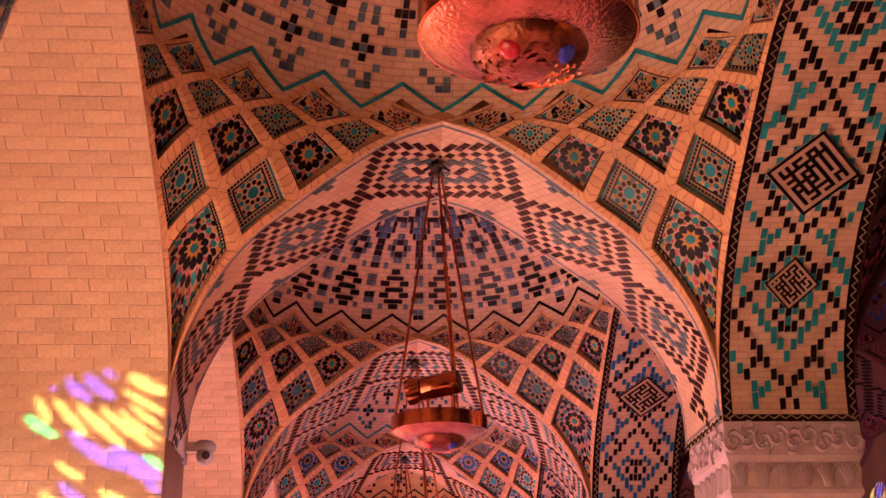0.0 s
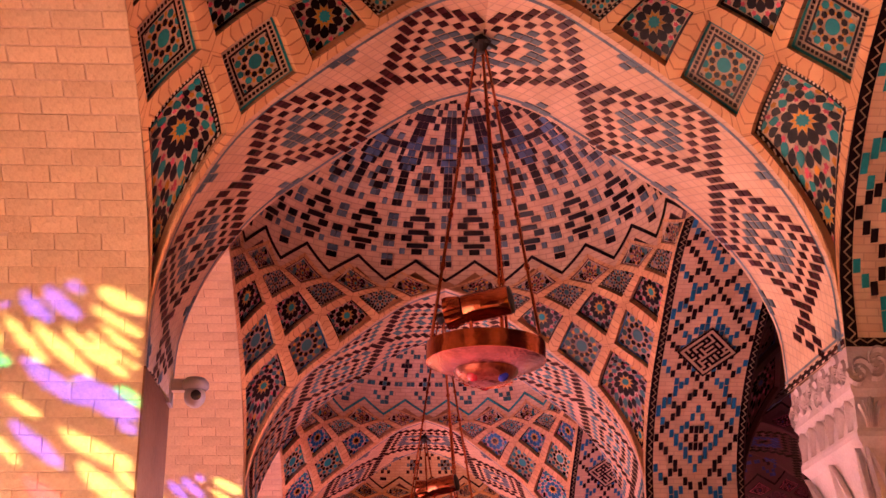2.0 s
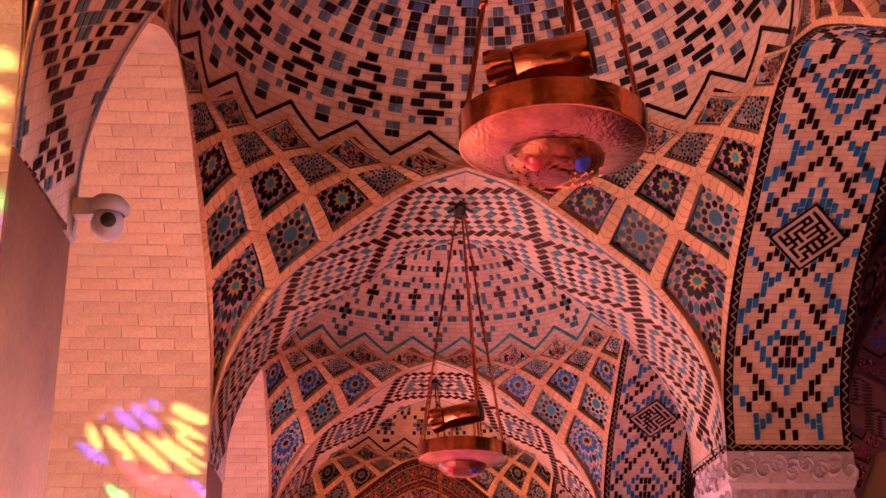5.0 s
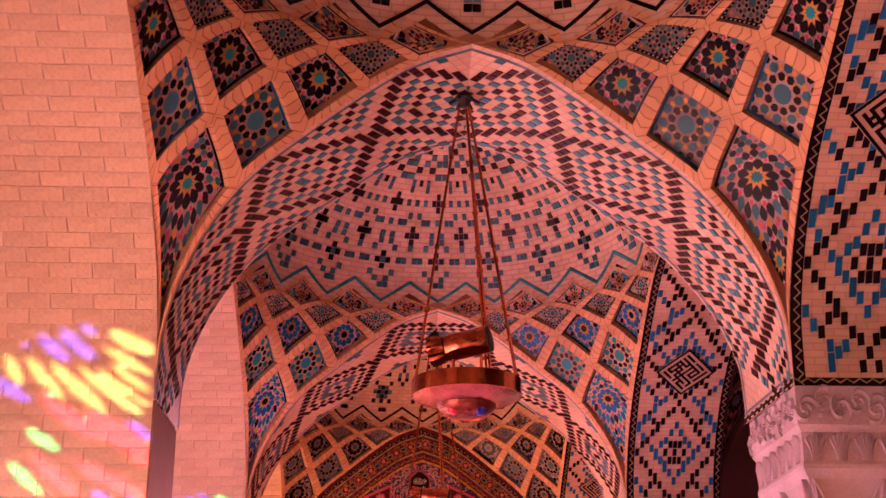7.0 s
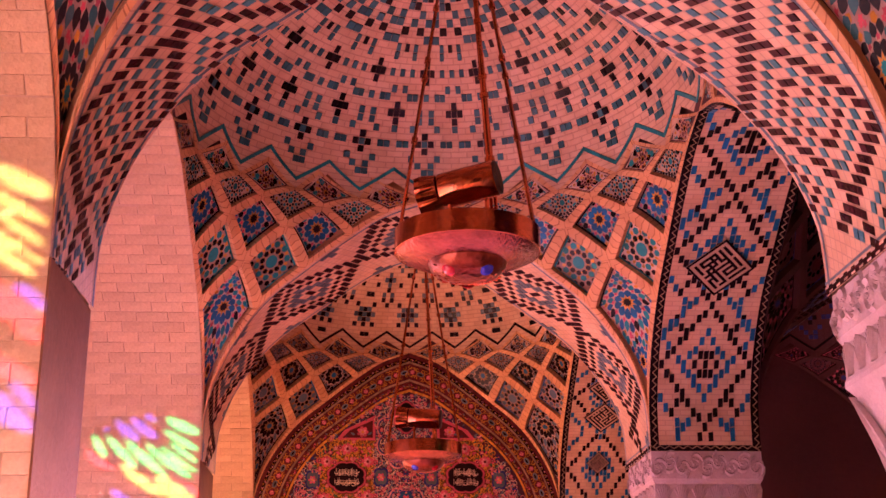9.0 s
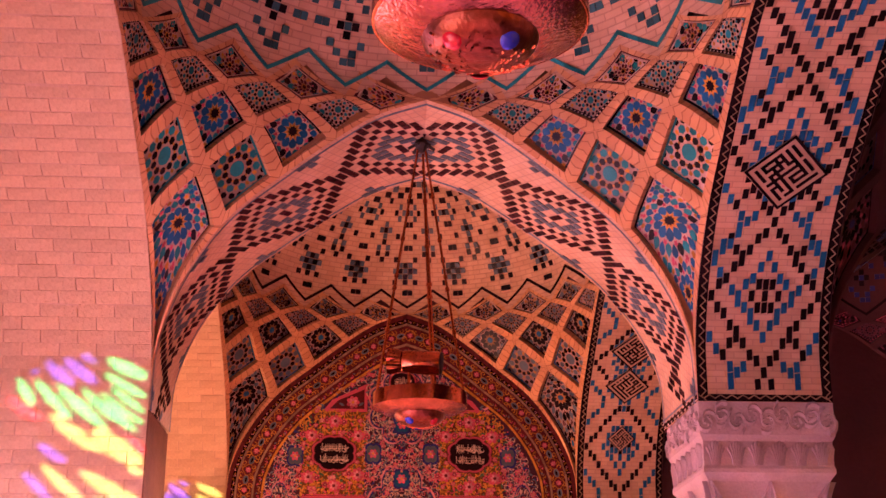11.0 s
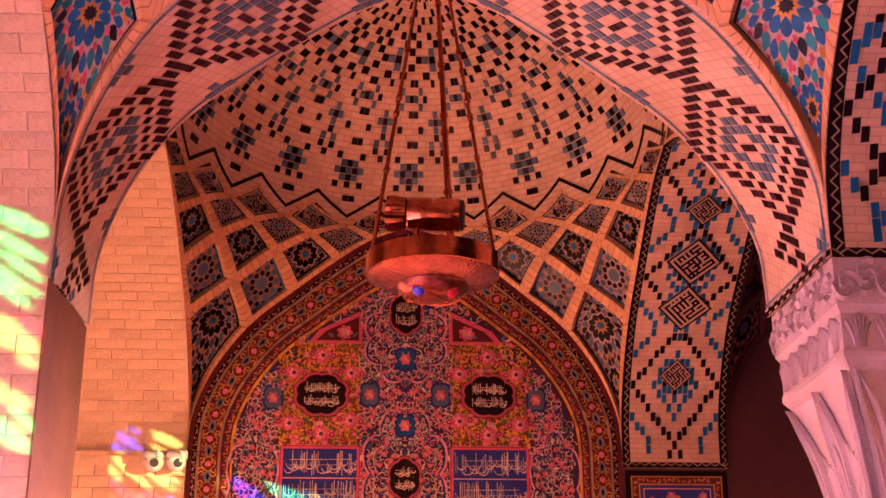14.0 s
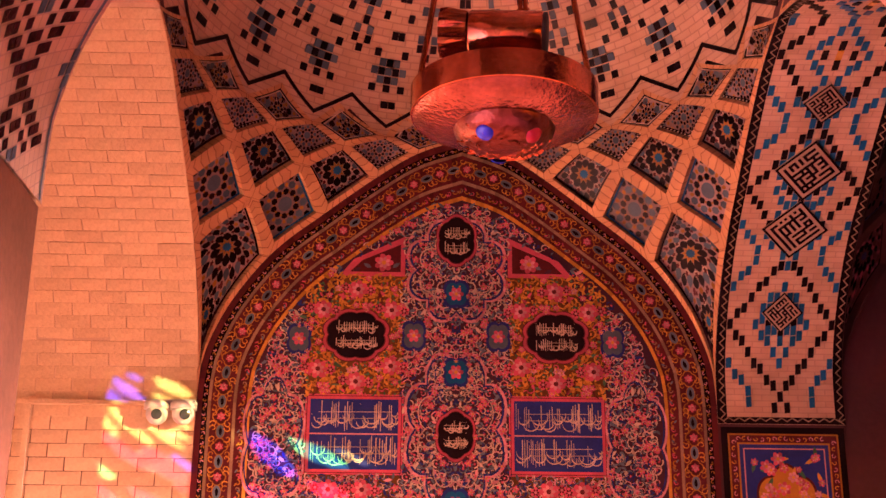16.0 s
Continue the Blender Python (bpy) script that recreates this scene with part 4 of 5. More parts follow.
    sky_light.shape, sky_light.size, sky_light.size_y = "RECTANGLE", 2.6, 1.0
    sky_light.energy = SKY_POWER * SKY_SHARE[n]
    sky_light.color = SKY_TINT[n]
    lo_ob = new("window_light", sky_light)
    sky_light.spread = radians(44)
    lo_ob.matrix_world = look((WIN_X - 0.05, bay_y(n), 1.4), (-2.8, bay_y(n), 0.60))
ends.append(Y_END + 0.012)
for a, b in zip(ends[0::2], ends[1::2]):
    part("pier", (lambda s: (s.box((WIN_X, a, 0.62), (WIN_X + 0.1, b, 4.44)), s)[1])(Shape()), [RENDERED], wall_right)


# ---- columns of the arcade ----
def ring(sh, levels, slot=0, sides=28, cap=True):
    """A turned solid from (radius, height) pairs."""
    us = [2 * math.pi * a / sides for a in range(sides + 1)]
    sh.grid(lambda h, u: (h[0] * math.cos(u), h[0] * math.sin(u), h[1]), levels, us, slot)


def leaf_relief(sh, place, w, h, lobes=3, out=0.03):
    """A carved palmette: a middle leaf and curling side lobes. place(a, b, o): across, up, proud."""
    def lobe(cx, tip, wid, lift):
        """One blade: narrow at the foot, swelling, then a rounded point."""
        n = 10
        prev = None
        for a in range(n + 1):
            t = a / n
            ww = wid * (0.35 + 0.65 * t ** 0.8) * math.sqrt(max(0.0, 1 - max(0.0, (t - 0.62) / 0.38) ** 2))
            x = cx * (0.15 + 0.85 * math.sin(t * math.pi / 2) ** 1.3)
            y = tip * t
            row = [place(x - ww, y, 0.001), place(x - ww * 0.8, y, lift), place(x, y, lift * 0.35), place(x + ww * 0.8, y, lift), place(x + ww, y, 0.001)]
            if prev:
                for b in range(4):
                    sh.poly([prev[b], prev[b + 1], row[b + 1], row[b]])
            prev = row

    for q in range(lobes, 0, -1):
        for s in (1, -1):
            lobe(s * w * 0.36 * q / lobes * 1.15, h * (1.0 - 0.15 * q), w * 0.36 / lobes, out * (1 - 0.18 * q))


def spade(sh, place, wid, h, out):
    """A pointed leaf with a raised rim and a middle ridge."""
    prev = None
    n = 16
    for a in range(n + 1):
        t = a / n
        ww = wid * (0.45 + 0.55 * math.sin(min(1.0, t / 0.62) * math.pi / 2)) if t < 0.62 else wid * (1 - ((t - 0.62) / 0.38) ** 1.6 * 0.75 - 0.25 * (t - 0.62) / 0.38)
        row = [place(e * ww, h * t, o * out + 0.001) for e, o in ((-1, 0), (-0.9, 0.9), (-0.7, 0.9), (-0.55, 0.3), (-0.2, 0.45), (0, 1.0), (0.2, 0.45), (0.55, 0.3), (0.7, 0.9), (0.9, 0.9), (1, 0))]
        if prev:
            for b in range(10):
                sh.poly([prev[b], prev[b + 1], row[b + 1], row[b]])
        prev = row


def fan_relief(sh, place, w, h, blades, out):
    """A fan of ridged blades that spread from a narrow foot to a pointed top."""
    half = (blades - 1) / 2
    n = 8
    for i in range(blades):
        e = (i - half) / half
        tip = h * (1.0 - 0.10 * abs(e) - 0.14 * e * e)
        prev = None
        for a in range(n + 1):
            t = a / n
            spread = 0.42 + 0.58 * t ** 1.8
            x = e * w * 0.43 * spread
            ww = w * 0.5 / blades * spread * (1.0 if t < 0.85 else math.sqrt(max(0.0, 1 - ((t - 0.85) / 0.15) ** 2)) * 0.85 + 0.15)
            lift = out * (0.75 + 0.25 * t) * (1 - 0.25 * abs(e))
            row = [place(x - ww, tip * t, 0.001), place(x - ww * 0.35, tip * t, lift), place(x + ww * 0.35, tip * t, lift), place(x + ww, tip * t, 0.001)]
            if prev:
                for b in range(3):
                    sh.poly([prev[b], prev[b + 1], row[b + 1], row[b]])
            prev = row
        sh.poly([prev[0], prev[1], prev[2], prev[3]])


def build_column():
    col = put("column", None)
    hx, hy = PIER_W / 2, ARCH_T / 2
    body = Shape()
    prof = [(1.0, ZS), (1.0, 2.83), (0.955, 2.80), (0.955, 2.675), (0.97, 2.66), (0.97, 2.64), (0.89, 2.60), (0.82, 2.52), (0.71, 2.38), (0.61, 2.2), (0.56, 2.05), (0.54, 1.98)]

    def quad(f, z):
        r = min(1.0, max(0.0, (2.10 - z) / 0.12)) * 0.55
        pts = []
        for c, (sx, sy) in enumerate(((1, 1), (-1, 1), (-1, -1), (1, -1))):
            for a in range(5):
                ang = (c * 90 + a * 22.5) * math.pi / 180
                bx, by = hx * f * (1 - r), hy * f * (1 - r)
                pts.append((sx * bx + hx * f * r * math.cos(ang), sy * by + hy * f * r * math.sin(ang), z))
        return pts

    rows = [quad(f, z) for f, z in prof]
    for a, b in zip(rows, rows[1:]):
        k = len(a)
        for i in range(k):
            body.poly([a[i], b[i], b[(i + 1) % k], a[(i + 1) % k]])
    body.poly(list(reversed(rows[0])))
    part("capital", body, [STONE], col, "carved pale stone capital")
    rnd = random.Random(5)
    faces = []
    for s in (1, -1):
        faces.append((hx, lambda a, f, o, s=s: (a, s * (hy * f + o))))
        faces.append((hy, lambda a, f, o, s=s: (s * (hx * f + o), a)))
    for half, fn in faces:
        # frieze of scrolls and buds
        fz = Shape()
        for c in range(9):
            a0 = -half + (c + 0.5) * 2 * half / 9
            zc = 2.915 + (0.02 if c % 2 else -0.015)
            n = 10
            for arm in range(2):
                prev = None
                for t in range(n + 1):
                    th = t / n * 4.2 + arm * math.pi + c
                    rr = 0.012 + 0.042 * (1 - t / n)
                    x, z = a0 + rr * math.cos(th) * 1.0, zc + rr * math.sin(th) * 1.25
                    w = 0.006 + 0.011 * (1 - t / n)
                    row = [fn(x, 1, 0.001) + (z - w,), fn(x, 1, 0.015) + (z,), fn(x, 1, 0.001) + (z + w,)]
                    if prev:
                        for b in range(2):
                            fz.poly([prev[b], prev[b + 1], row[b + 1], row[b]])
                    prev = row
            for t in range(5):
                th = 2 * math.pi * t / 5 + c
                p = [(0.012, 0), (0.022, 0.008), (0.03, 0), (0.022, -0.008)]
                q = [(a0 + x * math.cos(th) - y * math.sin(th), zc + x * math.sin(th) + y * math.cos(th)) for x, y in p]
                mid = (a0 + 0.02 * math.cos(th), zc + 0.02 * math.sin(th))
                for b in range(4):
                    fz.poly([fn(q[b][0], 1, 0.001) + (q[b][1],), fn(q[(b + 1) % 4][0], 1, 0.001) + (q[(b + 1) % 4][1],), fn(mid[0], 1, 0.018) + (mid[1],)])
        part("frieze", fz, [STONE], col, "scrolls and buds in relief")
        for c in range(6):
            s = Shape()
            a0 = -half * 0.94 + (c + 0.5) * 2 * half * 0.94 / 6
            fan_relief(s, lambda a, b, o: fn(a0 + a, 0.955, o) + (2.675 + b,), 0.112, 0.124, 7, 0.02)
            part("palmette", s, [STONE], col)
        for c in range(2 + 1):
            s = Shape()
            a0 = (c - 1) * half * 0.98

            def lotus(a, b, o, a0=a0):
                z = 2.06 + b
                f = ease([1.98, 2.05, 2.2, 2.38, 2.52, 2.60, 2.64], [0.54, 0.56, 0.61, 0.71, 0.82, 0.89, 0.97], z)
                return fn(max(-half, min(half, a0 + a)) * f, f, o + 0.003) + (z,)

            leaf_relief(s, lotus, 0.40, 0.42, 2, 0.014)
            spade(s, lambda a, b, o: lotus(a, b, o + 0.004), 0.098, 0.54, 0.026)
            spade(s, lambda a, b, o: lotus(a, b, o + 0.012), 0.045, 0.36, 0.016)
            part("lotus_leaf", s, [STONE], col)
    shaft = Shape()
    lev = [0.28 + 1.75 * a / 40 for a in range(41)]
    us = [2 * math.pi * a / 48 for a in range(49)]
    shaft.grid(lambda z, u: ((0.185 + 0.016 * math.cos(8 * (u + z * 2.4))) * math.cos(u), (0.185 + 0.016 * math.cos(8 * (u + z * 2.4))) * math.sin(u), z), lev, us)
    part("shaft", shaft, [STONE], col, "spirally fluted stone shaft", True)
    base = Shape()
    ring(base, [(0.32, 0.0), (0.32, 0.12), (0.27, 0.15), (0.27, 0.2), (0.21, 0.24), (0.21, 0.3)])
    part("base", base, [STONE], col)
    return tagged(col, "pale stone column with carved lotus capital and twisted shaft", "column", "columns of the arcade")


column = build_column()
column.matrix_basis = pose(AX + PIER_W / 2, -PITCH + ARCH_T / 2, 0)
for n in (0, 1, 2):
    copy_thing(column, pose(AX + PIER_W / 2, n * PITCH + ARCH_T / 2, 0))


# ---- hanging copper lamps ----
def copper(name, colour, rough, scale):
    m = matt(name, colour, rough, 0.45, 14, scale, 0.12 if scale < 50 else 0.38, metal=1.0)
    return m


COPPER = copper("polished_copper", (0.50, 0.15, 0.07), 0.14, 45)
BEATEN = copper("pierced_copper", (0.34, 0.12, 0.09), 0.2, 75)
PIERCED = copper("dark_pierced_copper", (0.22, 0.06, 0.04), 0.3, 60)
DARK_METAL = matt("blackened_iron", (0.03, 0.025, 0.025), 0.5, 0.3, 8, 60, 0.2, metal=0.6)
GEM = {"red": matt("red_gem", (0.40, 0.01, 0.03), 0.12, 0.2, 8, 60, 0.0), "blue": matt("blue_gem", (0.02, 0.03, 0.50), 0.12, 0.2, 8, 60, 0.0)}
LAMP_Z = 3.018
HOOK_Z = 4.53


def tube_between(sh, p, q, r, sides=6, slot=0):
    p, q = Vector(p), Vector(q)
    d = (q - p).normalized()
    u = d.orthogonal().normalized()
    w = d.cross(u)
    a = [p + (u * math.cos(t) + w * math.sin(t)) * r for t in [2 * math.pi * i / sides for i in range(sides)]]
    b = [x + (q - p) for x in a]
    for i in range(sides):
        sh.poly([a[i], a[(i + 1) % sides], b[(i + 1) % sides], b[i]], slot)
    sh.poly(list(reversed(a)), slot)
    sh.poly(b, slot)


def build_lamp(tilt, gems):
    lamp = put("hanging_lamp", None)
    R = 0.253
    s = Shape()
    ring(s, [(R, 0.078), (R, 0.04), (R, 0.002)], 0, 56)
    ring(s, [(R - 0.012, 0.078), (R - 0.006, 0.081), (R, 0.078)], 0, 56)
    ring(s, [(R, 0.002), (R - 0.004, 0.0), (R - 0.008, 0.001)], 0, 56)
    ring(s, [(R - 0.012, 0.078), (R - 0.014, 0.03)], 0, 56)
    part("rim", s, [COPPER], lamp, "polished copper rim", True)
    s = Shape()
    ring(s, [(R - 0.006, 0.0), (0.225, -0.012), (0.19, -0.026), (0.15, -0.036), (0.135, -0.037)], 0, 48)
    ring(s, [(R - 0.014, 0.03), (0.12, 0.02), (0.0, 0.02)], 0, 48)
    part("under_plate", s, [BEATEN], lamp, "chased copper plate", True)
    bowl = Shape()
    ring(bowl, [(0.137, -0.034), (0.130, -0.054), (0.11, -0.074), (0.08, -0.088), (0.04, -0.096), (0.0, -0.098)], 0, 40)
    bowl_ob = part("bowl", bowl, [PIERCED], lamp, "pierced copper bowl with glass bosses", True)
    # raised scrollwork on plate and bowl
    sc = Shape()
    rnd = random.Random(9)
    for c in range(120):
        rr = rnd.uniform(0.02, 0.125)
        th = rnd.uniform(0, 2 * math.pi)
        z = ease([0.0, 0.04, 0.08, 0.11, 0.130, 0.137, 0.15, 0.19, 0.225, 0.247], [-0.098, -0.096, -0.088, -0.074, -0.054, -0.037, -0.036, -0.026, -0.012, 0.0], rr) + 0.0035
        cx, cy = rr * math.cos(th), rr * math.sin(th)
        prev = None
        for t in range(9):
            a = t * 0.62 + c
            q = 0.004 + 0.0018 * t
            p = (cx + q * math.cos(a), cy + q * math.sin(a), z)
            if prev:
                d = Vector((p[1] - prev[1], prev[0] - p[0], 0)).normalized() * 0.0025
                sc.poly([(prev[0] - d.x, prev[1] - d.y, z), (p[0] - d.x, p[1] - d.y, z), (p[0] + d.x, p[1] + d.y, z - 0.003), (prev[0] + d.x, prev[1] + d.y, z - 0.003)])
            prev = p
    tagged(part("scrollwork", sc, [COPPER], bowl_ob), kind="stuff")
    for c, key in enumerate(gems):
        g = Shape()
        th = math.radians((228, 312, 90)[c])
        ctr = Vector((0.098 * math.cos(th), 0.098 * math.sin(th), -0.078))
        nrm = (ctr - Vector((0, 0, 0.01))).normalized()
        u = nrm.orthogonal().normalized()
        w = nrm.cross(u)
        us = [2 * math.pi * a / 14 for a in range(15)]
        g.grid(lambda r, t: ctr + (u * math.cos(t) + w * math.sin(t)) * (0.026 * math.sin(r)) + nrm * (0.012 * math.cos(r)), [0.02, 0.5, 1.0, 1.57], us)
        part("glass_boss", g, [GEM[key]], bowl_ob, "%s glass boss" % key, True)
    # tube-shaped floodlight on two short posts
    tb = Shape()
    us = [2 * math.pi * a / 28 for a in range(29)]
    r0 = 0.064
    body = [(-0.085, r0 * 0.93), (-0.08, r0), (0.115, r0), (0.12, r0 * 0.9), (0.12, 0.0)]
    tb.grid(lambda h, u: (h[0], h[1] * math.cos(u), h[1] * math.sin(u)), body, us)
    spot = part("floodlight", tb, [COPPER], lamp, "tube-shaped copper floodlight", True, Matrix.Translation((-0.01, 0.0, 0.252)) @ pose(0, 0, 0, 0, -tilt, -14))
    cp = Shape()
    cp.grid(lambda h, u: (h[0], (h[1] + h[2] * math.cos(14 * u)) * math.cos(u), (h[1] + h[2] * math.cos(14 * u)) * math.sin(u)),
            [(-0.085, r0 * 0.7, 0), (-0.09, r0 * 0.96, 0.001), (-0.145, r0 * 1.06, 0.004), (-0.165, r0 * 1.04, 0.003), (-0.163, r0 * 0.9, 0), (-0.11, r0 * 0.8, 0), (-0.1, 0.0, 0)], [2 * math.pi * a / 56 for a in range(57)])
    part("ribbed_cap", cp, [COPPER], spot, "ribbed copper cap")
    dk = Shape()
    dk.grid(lambda h, u: (h[0], h[1] * math.cos(u), h[1] * math.sin(u)), [(0.119, r0 * 0.94), (0.128, r0 * 0.94), (0.131, r0 * 0.8), (0.131, 0.0)], us)
    part("end_disc", dk, [DARK_METAL], spot, "black end disc")
    for x in (-0.06, 0.07):
        p = Shape()
        tube_between(p, (x, 0, 0.03), (x, 0, 0.21), 0.008)
        part("post", p, [COPPER], lamp)
    # strands in pairs, knotted by small beads, and the hook
    hook = HOOK_Z - LAMP_Z
    for ang in (187, 62, -12):
        th = math.radians(ang)
        for o in (-0.045, 0.045):
            st = Shape()
            a = Vector((0.238 * math.cos(th + o), 0.238 * math.sin(th + o), 0.06))
            b = Vector((0.022 * math.cos(th), 0.022 * math.sin(th), hook - 0.02))
            tube_between(st, a, b, 0.0068)
            for t in (0.25, 0.42, 0.47, 0.62, 0.8):
                c = a.lerp(b, t)
                tube_between(st, c - (b - a) * 0.006, c + (b - a) * 0.006, 0.0115)
            part("strand", st, [COPPER], lamp)
    hk = Shape()
    ring(hk, [(0.0, hook + 0.045), (0.03, hook + 0.04), (0.045, hook + 0.01), (0.03, hook - 0.01), (0.018, hook - 0.035), (0.0, hook - 0.04)], 0, 10)
    for c in range(6):
        th = c * math.pi / 3
        tube_between(hk, (0.02 * math.cos(th), 0.02 * math.sin(th), hook + 0.02), (0.075 * math.cos(th), 0.075 * math.sin(th), hook - 0.015), 0.009)
    tube_between(hk, (0, 0, hook), (0, 0, hook + 0.14), 0.012)
    part("hook", hk, [DARK_METAL], lamp, "black iron ceiling hook")
    return tagged(lamp, "round copper lamp with pierced bowl hung on copper strands", "lamp", "lamps along the nave")


lamp_a = build_lamp(9, ("red", "blue", "red"))
lamp_a.matrix_basis = pose(-0.015, -PITCH + 0.34, LAMP_Z, 0, 0, 8)
copy_thing(lamp_a, pose(-0.02, 0.34, LAMP_Z, 0, 0, 0))
copy_thing(lamp_a, pose(-0.02, PITCH + 0.34, LAMP_Z, 0, 0, -4))
lamp_b = build_lamp(-4, ("blue", "red", "blue"))
lamp_b.matrix_basis = pose(-0.015, 2 * PITCH + 0.34, LAMP_Z, 0, 0, 6)


# ---- bricks of the niches ----
def brick_mesh(seed, ln):
    rnd = random.Random(seed)
    bm = bmesh.new()
    bmesh.ops.create_cube(bm, size=1.0, matrix=Matrix.Diagonal((ln - 0.005, 0.0745 - 0.0028, 0.016, 1)))
    for v in bm.verts:
        v.co += Vector((rnd.uniform(-1, 1), rnd.uniform(-1, 1), rnd.uniform(-1, 1))) * 0.0011
    top = [e for e in bm.edges if all(v.co.z < 0 for v in e.verts)]
    bmesh.ops.bevel(bm, geom=top, offset=0.002, segments=1, affect="EDGES")
    me = bpy.data.meshes.new("brick")
    bm.to_mesh(me)
    bm.free()
    me.materials.append(FACE_BRICK)
    return me


BRICK = 0.195
BRICKS = [brick_mesh(a, BRICK) for a in range(6)]
HALVES = [brick_mesh(20 + a, BRICK / 2) for a in range(3)]
COURSE = 0.0745


def lay_bricks(n):
    """Courses on the far jamb and the far haunch of one niche."""
    rnd = random.Random(300 + n)
    niche = NICHES[n]
    courses = []
    for c in range(11):                                    # the upright jamb
        z = ZS - (c + 0.5) * COURSE
        courses.append((Vector((0, AY, z)), Vector((0, 0, 1)), c))
    line = arc(AY)
    total = line[-1][2]
    m = int(total * 0.5 / COURSE)
    for c in range(m):                                     # the haunch
        s = (c + 0.5) * COURSE
        (a0, z0), (a1, z1) = along(line, s), along(line, s + 0.01)
        # the profile starts on the far side
        pt0, pt1 = Vector((0, a0, ZS + z0 * SIDE_DROP)), Vector((0, a1, ZS + z1 * SIDE_DROP))
        courses.append((pt0, (pt1 - pt0).normalized(), c + 1))
    for base, up, c in courses:
        x = -AXL - (BRICK / 2 if c % 2 else 0.0)
        row = [(-AXL - BRICK / 4, True)] if c % 2 else []
        while x > -AXL - 1.0:
            row.append((x - BRICK / 2, False))
            x -= BRICK
        for bx, half in row:
            side = Vector((1, 0, 0))
            nrm = side.cross(up)
            o = rnd.uniform(-0.0012, 0.0012)
            m = Matrix((side, up, nrm)).transposed().to_4x4()
            if m.to_3x3().determinant() < 0:
                m = Matrix((side, up, -nrm)).transposed().to_4x4()
            me = rnd.choice(HALVES if half else BRICKS)
            # the outer face looks into the niche
            inward = Vector((0, -base.y, ZS + 0.3 - base.z)).normalized() if base.z > ZS else Vector((0, -1, 0))
            zdir = m.to_3x3().col[2]
            if zdir.dot(inward) > 0:
                m = m @ Matrix.Rotation(math.pi, 4, "Y")
            on = SKEW * (base.y + AY) / (2 * AY) if n < 3 else 0.0
            m.translation = Vector((bx, base.y + on, base.z)) - inward * (0.0155 + o)
            put("brick", me, niche, m)


for n in (0, 1, 2, 3):
    lay_bricks(n)


# ---- end wall: the painted tile panel under the last arch ----
AXIS = -0.03
YF = Y_END + 0.008


def lay(sh, pts, slot, level):
    """A flat piece on the end wall, level layers proud."""
    sh.poly([(x, YF - 0.0015 * level, z) for x, z in pts], slot)


def arch_line(fx, fz, low):
    """The arch's outline drawn in by a share, from foot to foot."""
    ks = [5.0 * (a / 40) for a in range(41)]
    pts = [(AX * fx, low)] + [(AX * fx * profile(k)[0], ZS + profile(k)[1] * fz) for k in ks]
    return pts + [(-x * AXL / AX, z) for x, z in reversed(pts[:-1])]


def band(sh, f0, f1, slot, level, low=1.2):
    a, b = arch_line(*f0, low), arch_line(*f1, low)
    for i in range(len(a) - 1):
        lay(sh, [a[i], a[i + 1], b[i + 1], b[i]], slot, level)


def bloom(sh, x, z, r, petals, outer, inner, heart, level=3, turn=0.0):
    """A painted flower: two rings of petals and a heart."""
    for ring_r, wid, slot, off in ((1.0, 0.42, outer, 0.0), (0.66, 0.34, inner, 0.5)):
        for a in range(petals):
            t = turn + 2 * math.pi * (a + off) / petals
            c, s = math.cos(t), math.sin(t)
            q = [(0.1, 0), (0.6, wid * 0.8), (0.92, wid * 0.5), (1.0, 0), (0.92, -wid * 0.5), (0.6, -wid * 0.8)]
            lay(sh, [(x + (p * c - w * s) * r * ring_r, z + (p * s + w * c) * r * ring_r) for p, w in q], slot, level + (0.5 if off else 0) + 0.04 * (a % 3))
    lay(sh, ngon(x, z, r * 0.25, 8), heart, level + 1)


def leaf(sh, x, z, t, ln, wid, slot, level=2.5):
    c, s = math.cos(t), math.sin(t)
    q = [(0, 0), (0.35, 0.5), (0.7, 0.42), (1.0, 0.08), (0.75, -0.25), (0.35, -0.4)]
    lay(sh, [(x + p * ln * c - w * wid * s, z + p * ln * s + w * wid * c) for p, w in q], slot, level)


def vine(sh, x, z, r, t0, turns, wid, slot, level=2.2):
    """A thin spiral stem."""
    n = 14
    prev = None
    for a in range(n + 1):
        t = t0 + turns * 2 * math.pi * a / n
        rr = r * (1 - 0.75 * a / n)
        p = Vector((x + rr * math.cos(t), z + rr * math.sin(t)))
        o = Vector((math.cos(t), math.sin(t))) * wid * (1 - 0.5 * a / n)
        row = ((p - o).to_tuple(), (p + o).to_tuple())
        if prev:
            lay(sh, [prev[0], prev[1], row[1], row[0]], slot, level)
        prev = row


